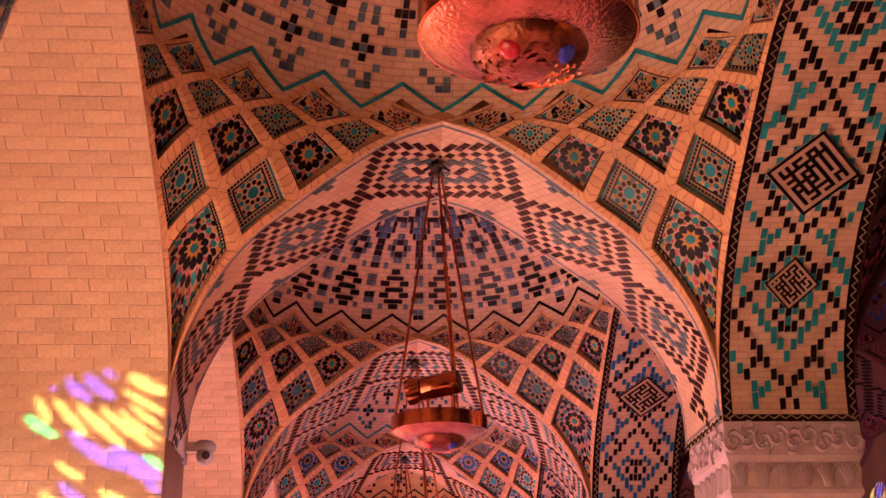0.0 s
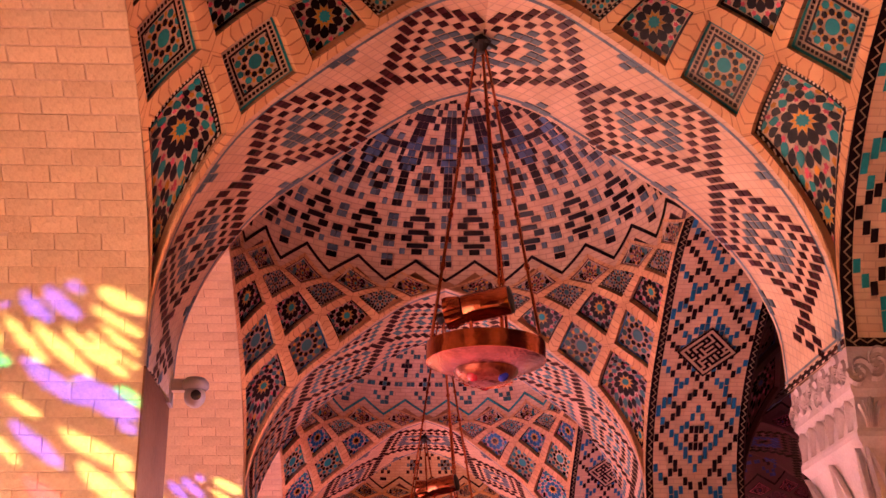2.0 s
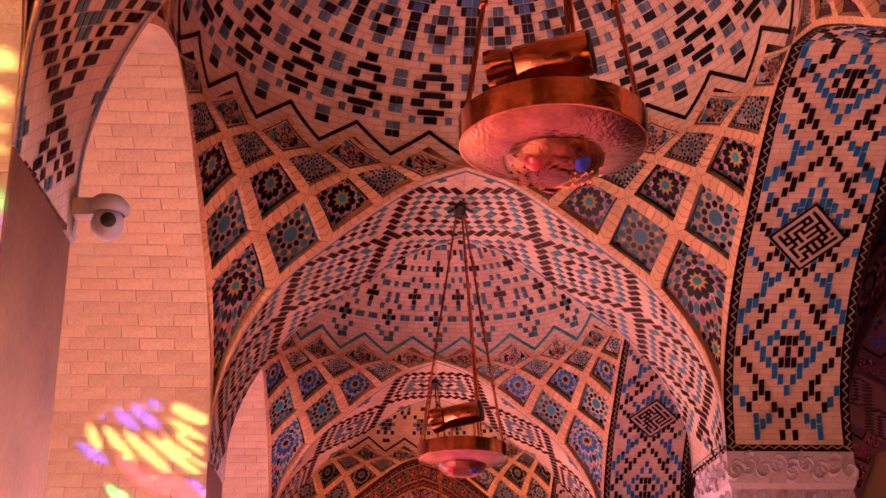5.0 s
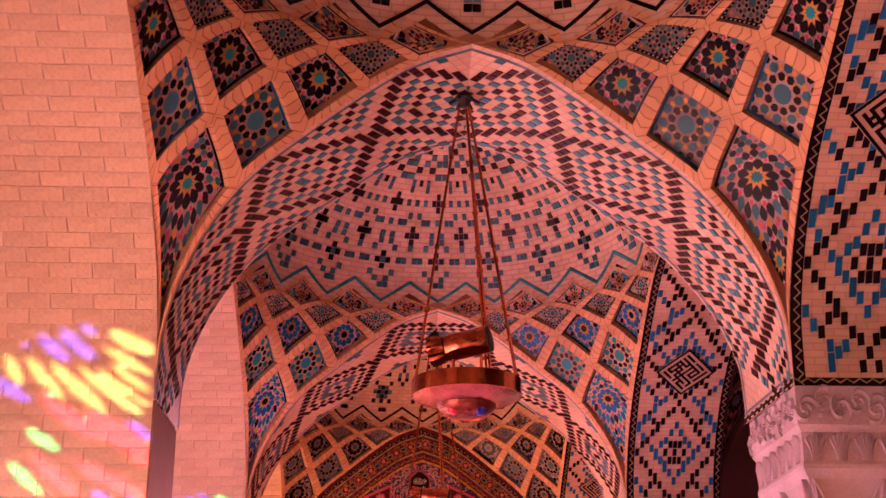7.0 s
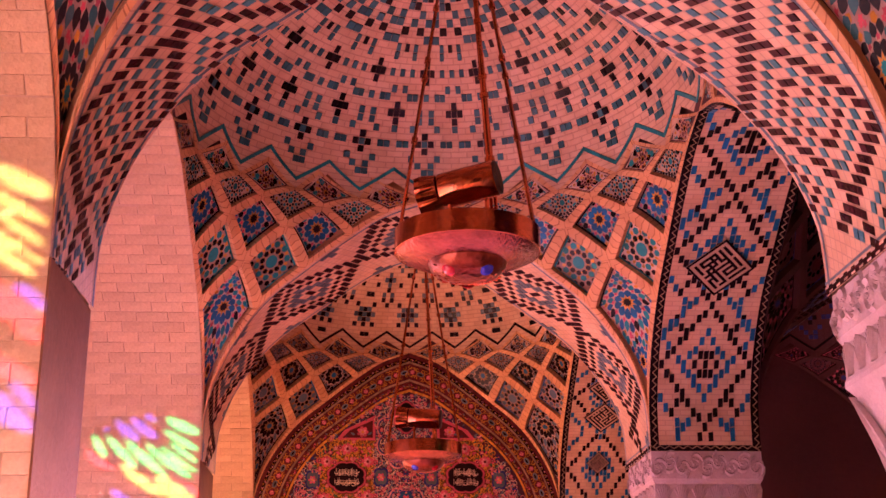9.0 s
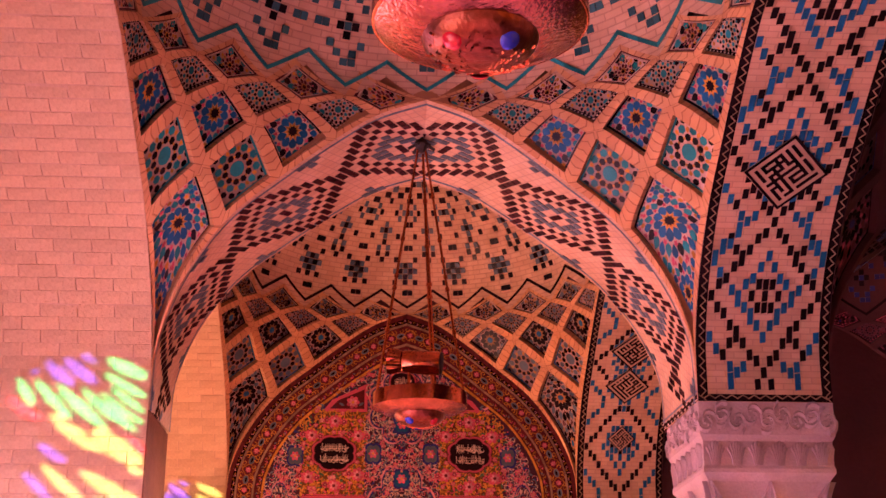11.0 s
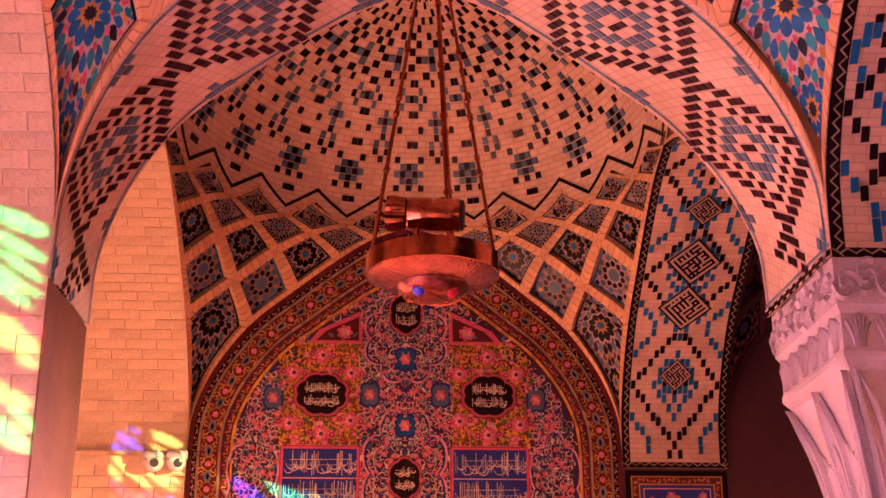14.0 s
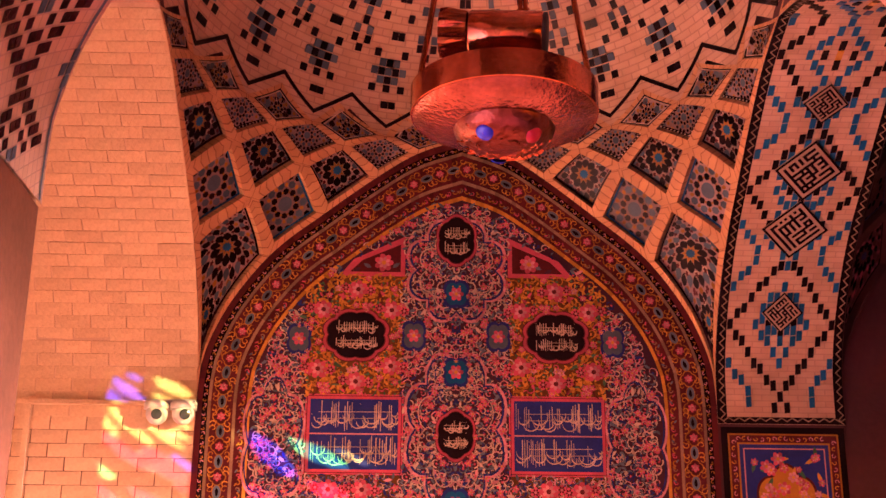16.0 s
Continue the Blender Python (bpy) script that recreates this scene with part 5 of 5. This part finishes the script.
def script(sh, x0, x1, z0, z1, slot, rnd, level=4, heavy=1.0):
    """Strokes that stand for the flowing lettering: uprights, bowls, crossing bars and dots."""
    h = z1 - z0
    w = 0.0023 * heavy
    x = x0 + 0.01
    while x < x1 - 0.012:
        kind = rnd.random()
        if kind < 0.45:
            zb, zt = z0 + h * rnd.uniform(0.05, 0.3), z0 + h * rnd.uniform(0.75, 0.98)
            lay(sh, [(x, zb), (x + w * 1.3, zb), (x + w * 1.5, zt), (x - w * 0.3, zt)], slot, level)
            x += rnd.uniform(0.008, 0.015)
        elif kind < 0.85:
            r = min(h * rnd.uniform(0.14, 0.27), (x1 - x) / 2.2)
            cz = z0 + h * rnd.uniform(0.3, 0.62)
            prev = None
            for a in range(9):
                t = math.pi * (1.0 + 1.15 * a / 8)
                ww = w * (0.5 + 1.0 * math.sin(math.pi * a / 8))
                p = ((x + r + (r - ww) * math.cos(t), cz + (r - ww) * math.sin(t)), (x + r + (r + ww) * math.cos(t), cz + (r + ww) * math.sin(t)))
                if prev:
                    lay(sh, [prev[0], prev[1], p[1], p[0]], slot, level + 0.2)
                prev = p
            x += r * rnd.uniform(0.8, 1.4)
        else:
            lay(sh, ngon(x, z0 + h * rnd.uniform(0.1, 0.9), w * 1.1, 4), slot, level + 0.3)
            x += 0.012
    for q in (0.42, 0.62):
        a = x0 + (x1 - x0) * rnd.uniform(0.05, 0.2)
        b = x1 - (x1 - x0) * rnd.uniform(0.05, 0.2)
        lay(sh, [(a, z0 + h * q), (b, z0 + h * (q + 0.02)), (b, z0 + h * (q + 0.02) + w * 1.2), (a, z0 + h * q + w * 1.2)], slot, level + 0.4)


def lobed(cx, cz, rx, rz, lobes, depth=0.10, n=64, turn=0.0):
    out = []
    for a in range(n):
        t = 2 * math.pi * a / n
        r = 1 - depth * 0.6 + depth * abs(math.sin(lobes * (t + turn) / 2)) ** 0.8
        out.append((cx + rx * r * math.cos(t), cz + rz * r * math.sin(t)))
    return out


UMBER = glaze("umber_ground", (0.105, 0.050, 0.014))
INK = glaze("ink_purple_ground", (0.050, 0.018, 0.032))
TILES = [MAROON, PINK, ROSE, YELLOW, OCHRE, BLUE, NAVY, WHITE, GREEN, TURQ, BLACK, GREY, INK, UMBER, CREAM, WAVE]
tM, tP, tR, tY, tO, tB, tN, tW, tG, tT, tK, tA, tU, tD, tC, tS = range(16)
rnd_w = random.Random(11)

border = Shape()
band(border, (1.0, 1.0), (0.978, 0.976), tM, 1)
band(border, (0.978, 0.976), (0.957, 0.953), tK, 1)
band(border, (0.957, 0.953), (0.945, 0.94), tS, 1.4)
band(border, (0.945, 0.94), (0.862, 0.847), tM, 1)
band(border, (0.862, 0.847), (0.850, 0.834), tS, 1.4)
band(border, (0.850, 0.834), (0.808, 0.786), tM, 1)
band(border, (0.810, 0.788), (0.797, 0.772), tY, 2.3)
part("tile_border", border, TILES, wall_end, "arched band of glazed tiles edged in yellow")
speck = Shape()
edge = arch_line(0.958, 0.956, 1.2)
flo = Shape()


def walk_line(pts, step):
    """Even steps along a line of points, with the direction."""
    run = 0.0
    for a, b in zip(pts, pts[1:]):
        ln = math.hypot(b[0] - a[0], b[1] - a[1])
        while run < ln:
            t = run / ln
            yield a[0] + (b[0] - a[0]) * t, a[1] + (b[1] - a[1]) * t, math.atan2(b[1] - a[1], b[0] - a[0])
            run += step
        run -= ln


def turned(x, z, t, pts, k):
    return [(x + (p * math.cos(t) - w * math.sin(t)) * k, z + (p * math.sin(t) + w * math.cos(t)) * k) for p, w in pts]


for c, (x, z, t) in enumerate(walk_line(arch_line(0.968, 0.965, 1.2), 0.026)):
    vine(speck, x, z, 0.011, t + c * 2.2, 0.7, 0.003, tO if c % 2 else tR, 2)
OVAL = ngon(0, 0, 1.0, 14, 0.0, 1.0, 0.62)
for c, (x, z, t) in enumerate(walk_line(arch_line(0.9035, 0.8935, 1.2), 0.082)):
    if c % 2:
        lay(flo, turned(x, z, t, lobed(0, 0, 1, 1, 4, 0.25, 32, 0.785), 0.044), tO, 1.8)
        lay(flo, turned(x, z, t, lobed(0, 0, 1, 1, 4, 0.25, 32, 0.785), 0.038), tM, 2.2)
        bloom(flo, x, z, 0.024, 6, tP, tR, tP, 3, t)
    else:
        lay(flo, turned(x, z, t, OVAL, 0.041), tO, 1.8)
        lay(flo, turned(x, z, t, OVAL, 0.036), tA, 2.2)
        leaf(flo, x - 0.025 * math.cos(t), z - 0.025 * math.sin(t), t, 0.05, 0.022, tK, 2.8)
    for s in (1, -1):
        for e in (-0.2, 0.5):
            vine(flo, x - s * 0.040 * math.sin(t) + 0.082 * e * math.cos(t), z + s * 0.040 * math.cos(t) + 0.082 * e * math.sin(t), 0.020, t + c + e, 0.85 * s, 0.0036, tY if c % 3 else tO, 2.5)
for c, (x, z, t) in enumerate(walk_line(arch_line(0.829, 0.811, 1.2), 0.036)):
    vine(flo, x, z, 0.018, t + (0 if c % 2 else math.pi), 0.8 * (1 if c % 2 else -1), 0.004, (tO, tP, tO, tS)[c % 4], 3)
    leaf(flo, x, z, t + (0.8 if c % 2 else -0.8), 0.026, 0.011, (tP, tO, tA)[c % 3], 3.3)

# grounds
field = Shape()
inner_line = arch_line(0.80, 0.775, 1.2)
lay(field, inner_line, tU, 0.5)
part("tile_field", field, TILES, wall_end, "maroon tile ground of the arched panel")


def inside(x, z, m=0.0):
    """Within the inner arch."""
    if z < ZS:
        return abs(x) < AX * 0.80 - m
    best = 0.0
    for k in range(0, 51):
        s, h = profile(k / 10)
        if ZS + h * 0.775 >= z:
            best = AX * 0.80 * s
            break
    return abs(x) < best - m


def framed(name, x0, x1, z0, z1, slot, label):
    sh = Shape()
    f = 0.028
    lay(sh, [(x0, z0), (x1, z0), (x1, z1), (x0, z1)], tP, 2)
    lay(sh, [(x0 + 0.008, z0 + 0.008), (x1 - 0.008, z0 + 0.008), (x1 - 0.008, z1 - 0.008), (x0 + 0.008, z1 - 0.008)], tM, 2.4)
    lay(sh, [(x0 + 0.012, z0 + 0.012), (x1 - 0.012, z0 + 0.012), (x1 - 0.012, z1 - 0.012), (x0 + 0.012, z1 - 0.012)], tP, 2.8)
    lay(sh, [(x0 + f, z0 + f), (x1 - f, z0 + f), (x1 - f, z1 - f), (x0 + f, z1 - f)], slot, 3.2)
    if slot == tN:
        for r in range(2):
            a, b = z0 + f + 0.006 + r * (z1 - z0 - 2 * f) / 2, z0 + f + (r + 1) * (z1 - z0 - 2 * f) / 2 - 0.006
            script(sh, x0 + f, x1 - f, a, b, tC, rnd_w, 4.2, 1.15)
            script(sh, x0 + f, x1 - f, a, b, tC, rnd_w, 4.0, 0.9)
        m = (z0 + z1) / 2
        lay(sh, [(x0 + f, m - 0.004), (x1 - f, m - 0.004), (x1 - f, m + 0.004), (x0 + f, m + 0.004)], tR, 4.6)
    part(name, sh, TILES, wall_end, label)


for x0, x1 in ((-0.85, -0.315), (0.26, 0.795)):
    framed("lettered_panel", x0, x1, 2.70, 3.14, tN, "navy tile with white flowing letters in a rose frame")
    framed("lettered_panel", x0, x1, 1.5, 1.95, tN, "navy tile with white flowing letters in a rose frame")

ochre = Shape()
for s in (1, -1):
    cx = AXIS + s * 0.552
    for z0, z1 in ((3.14, 3.82), (2.05, 2.70)):
        lay(ochre, [(AXIS + s * 0.30, z0), (AXIS + s * 0.30, z1), (AXIS + s * (0.63 if z1 > 3.5 else 0.82), z1), (AXIS + s * 0.82, z0 + 0.28), (AXIS + s * 0.82, z0)], tD, 1)
part("flowered_ground", ochre, TILES, wall_end, "ochre tile ground with painted flowers")
for s in (1, -1):
    sh = Shape()
    # framed corner pieces under the arch
    pts = [(AXIS + s * 0.29, 3.82), (AXIS + s * 0.66, 3.82), (AXIS + s * 0.58, 3.92), (AXIS + s * 0.29, 4.06)]
    lay(sh, pts, tP, 2)
    lay(sh, [(AXIS + s * 0.315, 3.845), (AXIS + s * 0.60, 3.845), (AXIS + s * 0.53, 3.915), (AXIS + s * 0.315, 4.01)], tM, 3)
    bloom(sh, AXIS + s * 0.41, 3.90, 0.055, 7, tP, tR, tY, 4)
    for a in range(4):
        leaf(sh, AXIS + s * (0.36 + 0.06 * a), 3.87, 0.6 + a, 0.05, 0.025, (tA, tU)[a % 2], 3.6)
    part("corner_panel", sh, TILES, wall_end, "rose-framed corner tile with a painted flower")


def cartouche(cx, cz, rx, rz, lobes):
    sh = Shape()
    for grow, slot, level in ((1.26, tM, 3.0), (1.22, tP, 3.3), (1.10, tM, 3.6), (1.06, tK, 3.9)):
        lay(sh, lobed(cx, cz, rx * grow, rz * grow, lobes, 0.10, 80), slot, level)
    n = 2
    for r in range(n):
        h = 1.44 * rz / n
        z0 = cz - 0.72 * rz + r * h
        script(sh, cx - rx * 0.80, cx + rx * 0.80, z0, z0 + h * 0.98, tC, rnd_w, 4.6, 1.1)
        script(sh, cx - rx * 0.80, cx + rx * 0.80, z0, z0 + h * 0.98, tC, rnd_w, 4.7, 0.9)
    part("cartouche", sh, TILES, wall_end, "dark lobed cartouche with white flowing letters")


for s in (1, -1):
    cartouche(AXIS + s * 0.555, 3.475, 0.150, 0.122, 8)
cartouche(AXIS, 4.04, 0.095, 0.125, 6)
cartouche(AXIS, 2.92, 0.09, 0.115, 6)
cartouche(AXIS, 2.0, 0.09, 0.115, 6)

# lobed outlines of the middle column, medallions and blossoms
def outline(sh, pts, wid, slot, level):
    c = (sum(p[0] for p in pts) / len(pts), sum(p[1] for p in pts) / len(pts))
    k = len(pts)
    for a in range(k):
        p, q = pts[a], pts[(a + 1) % k]
        f = 1 - wid / max(0.05, math.hypot(p[0] - c[0], p[1] - c[1]))
        lay(sh, [p, q, (c[0] + (q[0] - c[0]) * f, c[1] + (q[1] - c[1]) * f), (c[0] + (p[0] - c[0]) * f, c[1] + (p[1] - c[1]) * f)], slot, level)


for cz, rz in ((3.86, 0.30), (2.95, 0.42), (2.0, 0.40)):
    sh = Shape()
    outline(sh, lobed(AXIS, cz, 0.275, rz, 8, 0.22), 0.016, tR, 3)
    outline(sh, lobed(AXIS, cz, 0.258, rz - 0.017, 8, 0.22), 0.012, tN, 3.2)
    outline(sh, lobed(AXIS, cz, 0.20, rz * 0.72, 8, 0.26), 0.007, tC, 3.2)
    part("lobed_outline", sh, TILES, wall_end, "navy and rose lobed outline")


for s in (1, -1):
    for cz, rx, rz in ((2.86, 0.17, 0.36), (2.20, 0.17, 0.30)):
        sh = Shape()
        outline(sh, lobed(AXIS + s * 0.985, cz, rx, rz, 6, 0.22), 0.014, tR, 3)
        outline(sh, lobed(AXIS + s * 0.985, cz, rx * 0.9, rz * 0.95, 6, 0.22), 0.009, tN, 3.2)
        part("lobed_outline", sh, TILES, wall_end, "navy and rose lobed outline")


def medallion(x, z, rx, rz, inner):
    sh = Shape()
    lay(sh, lobed(x, z, rx, rz, 4, 0.3), tN, 3.4)
    lay(sh, lobed(x, z, rx * 0.8, rz * 0.8, 4, 0.3), inner, 3.6)
    bloom(sh, x, z, rx * 0.56, 6, tP, tR, tY, 4)
    part("medallion", sh, TILES, wall_end, "pointed blue medallion with a rose")


for cz in (3.72, 3.27, 2.55):
    medallion(AXIS, cz, 0.075, 0.085, tB)
for s in (1, -1):
    for x, z in ((0.235, 3.475), (0.87, 3.45)):
        medallion(AXIS + s * x, z, 0.07, 0.09, tA)
    for x, z in ((0.55, 3.21), (0.55, 3.74), (0.36, 3.62), (0.36, 3.30), (0.74, 3.62), (0.76, 3.28), (0.5, 2.62), (0.68, 2.62)):
        sh = Shape()
        bloom(sh, AXIS + s * x, z, 0.055, 7, tP, tR, tM, 4, x)
        bloom(sh, AXIS + s * (x + 0.07), z + 0.01, 0.03, 6, tP, tM, tR, 3.6, x)
        bloom(sh, AXIS + s * (x - 0.07), z - 0.005, 0.03, 6, tP, tM, tR, 3.6, x)
        part("blossom", sh, TILES, wall_end, "cluster of painted pink roses")

# scattered painted stems, leaves and buds, mirrored about the axis
rw = random.Random(23)
blocked = [(0.555, 3.472, 0.20, 0.145), (0.0, 4.04, 0.11, 0.14), (0.0, 2.92, 0.10, 0.13)]
done = {}
GAP = 0.0205
for _ in range(15000):
    x, z = rw.uniform(0.0, 1.1), rw.uniform(2.4, 4.25)
    if not inside(x, z, 0.012) or (0.285 < x < 0.83 and 2.69 < z < 3.15) or (0.28 < x < 0.64 and 3.81 < z < 4.08 - 0.5 * (x - 0.29)):
        continue
    if any(((x - bx) / brx) ** 2 + ((z - bz) / brz) ** 2 < 1 for bx, bz, brx, brz in blocked):
        continue
    ci, cj = int(x / GAP), int(z / GAP)
    if any((x - a) ** 2 + (z - b) ** 2 < GAP ** 2 for di in (-1, 0, 1) for dj in (-1, 0, 1) for a, b in done.get((ci + di, cj + dj), ())):
        continue
    done.setdefault((ci, cj), []).append((x, z))
    warm = 0.30 < x < 0.84 and 3.13 < z < 3.82
    kind = rw.random()
    t = rw.uniform(0, 6.28)
    ln, cw = rw.uniform(0.024, 0.042), rw.choice((-1, 1)) * rw.uniform(0.6, 0.9)
    col = rw.choice((tY, tY, tY, tO, tG, tP, tM, tO)) if warm else rw.choice((tR, tC, tC, tA, tC, tN, tR, tC))
    for s in (1, -1):
        cx = AXIS + s * x
        a = t if s > 0 else math.pi - t
        if kind < 0.74 and not warm or kind < 0.4:
            vine(flo, cx, z, ln * 0.95, a, cw * s, 0.0042, col)
            leaf(flo, cx, z, a, ln * 0.55, 0.013, rw.choice((tP, tA, tN)) if not warm else rw.choice((tG, tY)), 2.8)
        elif kind < 0.90:
            leaf(flo, cx, z, a, ln * 1.3, ln * 0.55, col, 2.5)
            leaf(flo, cx, z, a + 1.9 * s, ln, ln * 0.45, (tY if warm else tA), 2.6)
        else:
            bloom(flo, cx, z, 0.017 + ln * 0.14, 5, tP if col != tP else tR, tR, tY, 3, a)
tagged(part("floral_tilework", flo, TILES, wall_end, "painted stems, leaves and buds"), kind="stuff")
tagged(part("speckled_edge", speck, TILES, wall_end, "black edge with pale specks"), kind="stuff")

# tile panel on the wall pier beside the arch
side = Shape()
X0, X1 = AX + 0.015, AX + PIER_W - 0.01
for m, slot, level in ((0.0, tK, 1), (0.035, tO, 1.6), (0.045, tM, 2), (0.085, tO, 2.4), (0.095, tN, 2.8), (0.115, tR, 3.0), (0.122, tN, 3.2)):
    lay(side, [(X0 + m, 1.2), (X1 - m, 1.2), (X1 - m, 2.985 - m), (X0 + m, 2.985 - m)], slot, level)
cxs = (X0 + X1) / 2
lay(side, lobed(cxs, 2.55, 0.165, 0.22, 6, 0.22), tM, 3.6)
lay(side, lobed(cxs, 2.55, 0.152, 0.207, 6, 0.22), tO, 3.8)
for a in range(44):
    x, z = cxs + rw.uniform(-0.2, 0.2), rw.uniform(2.15, 2.83)
    bloom(side, x, z, rw.uniform(0.018, 0.04), 6, rw.choice((tP, tP, tY, tR)), tR, tY, 4 + a * 0.02, a)
    leaf(side, x, z, a, 0.06, 0.025, rw.choice((tG, tY)), 3.9)
for a in range(22):
    vine(side, X0 + 0.065, 2.9 - a * 0.035, 0.014, a, 0.8, 0.003, tY if a % 2 else tR, 2.6)
    vine(side, X1 - 0.065, 2.9 - a * 0.035, 0.014, a, 0.8, 0.003, tY if a % 2 else tR, 2.6)
for a in range(15):
    vine(side, X0 + 0.09 + a * 0.033, 2.985 - 0.065, 0.014, a, 0.8, 0.003, tY if a % 2 else tR, 2.6)
part("pier_panel", side, TILES, wall_end, "flower panel framed in ochre and maroon tiles")


# ---- small fixtures ----
PLASTIC = matt("white_plastic", (0.36, 0.33, 0.32), 0.4, 0.08, 8, 60, 0.05)
LENS = matt("dark_lens", (0.02, 0.02, 0.025), 0.12, 0.2, 8, 60, 0.0)


def dome_camera(name, loc, heading, label):
    """A small ball camera on a round foot."""
    ob = put(name, None, None, loc)
    ft = Shape()
    ring(ft, [(0.0, 0.03), (0.05, 0.03), (0.055, 0.022), (0.055, 0.0), (0.0, 0.0)], 0, 24)
    part("foot", ft, [PLASTIC], ob, "", True)
    bl = Shape()
    us = [2 * math.pi * a / 24 for a in range(25)]
    bl.grid(lambda t, u: (0.046 * math.sin(t) * math.cos(u), 0.046 * math.sin(t) * math.sin(u), -0.018 - 0.046 * math.cos(t)), [math.pi * a / 14 for a in range(15)], us)
    ball = part("ball", bl, [PLASTIC], ob, "white plastic ball", True)
    ln = Shape()
    d = Vector(heading).normalized()
    u = d.orthogonal().normalized()
    w = d.cross(u)
    c = Vector((0, 0, -0.018))
    ln.grid(lambda r, t: c + d * (0.0485 - r * r * 8.0) + (u * math.cos(t) + w * math.sin(t)) * r, [0.0, 0.008, 0.016, 0.022], us)
    part("lens", ln, [LENS], ball, "dark glass lens", True)
    return tagged(ob, label, "camera", "wall cameras")


dome_camera("dome_camera", pose(-1.635, Y_END - 0.075, 3.025) @ Matrix.Scale(1.3, 4), (0.15, -1, -0.25), "white ball camera fixed under a brick ledge")
dome_camera("dome_camera", pose(-1.495, Y_END - 0.075, 3.025) @ Matrix.Scale(1.3, 4), (0.35, -1, -0.25), "white ball camera fixed under a brick ledge")
ledge = Shape()
ledge.box((-2.36, Y_END - 0.03, 3.06), (-AXL - 0.02, Y_END + 0.01, 3.085))
part("ledge", ledge, [FACE_BRICK], NICHES[3], "thin brick ledge", m=pose(0, -bay_y(3), 0))
ledge2 = Shape()
ledge2.box((-1.70, Y_END - 0.12, 3.064), (-1.43, Y_END - 0.028, 3.072))
part("camera_plate", ledge2, [PLASTIC], NICHES[3], "white metal plate", m=pose(0, -bay_y(3), 0))
jamb_line = Shape()
jamb_line.box((-2.36, Y_END - 0.012, 1.2), (-2.33, Y_END + 0.01, 3.06))
part("jamb_strip", jamb_line, [FACE_BRICK], NICHES[3], m=pose(0, -bay_y(3), 0))

# the bracket camera on the first plaster face
bracket_cam = put("bracket_camera", None, None, pose(-AXL, 0.96, 3.05))
s = Shape()
s.box((0.004, -0.05, -0.07), (0.018, 0.06, 0.065))
s.box((0.018, -0.022, -0.005), (0.10, 0.028, 0.05))
part("bracket", s, [PLASTIC], bracket_cam, "grey wall bracket")
s = Shape()
us = [2 * math.pi * a / 24 for a in range(25)]
s.grid(lambda t, u: (0.125 + 0.05 * math.sin(t) * math.cos(u), 0.05 * math.sin(t) * math.sin(u), -0.028 - 0.055 * math.cos(t)), [math.pi * a / 14 for a in range(15)], us)
ball = part("ball", s, [PLASTIC], bracket_cam, "grey plastic ball", True)
s = Shape()
ring(s, [(0.0, 0.06), (0.045, 0.055), (0.062, 0.035), (0.062, 0.01), (0.05, 0.0)], 0, 24)
part("hood", s, [PLASTIC], bracket_cam, "", True, pose(0.125, 0, 0))
s = Shape()
d = Vector((0.25, -1, -0.1)).normalized()
u1, w1 = d.orthogonal().normalized(), d.cross(d.orthogonal().normalized())
s.grid(lambda r, t: Vector((0.125, 0, -0.028)) + d * (0.053 - r * r * 8) + (u1 * math.cos(t) + w1 * math.sin(t)) * r, [0.0, 0.008, 0.016, 0.024], us)
part("lens", s, [LENS], ball, "dark glass lens", True)
tagged(bracket_cam, "grey ball camera on a bracket beside the brown plaster face", "camera", "wall cameras")
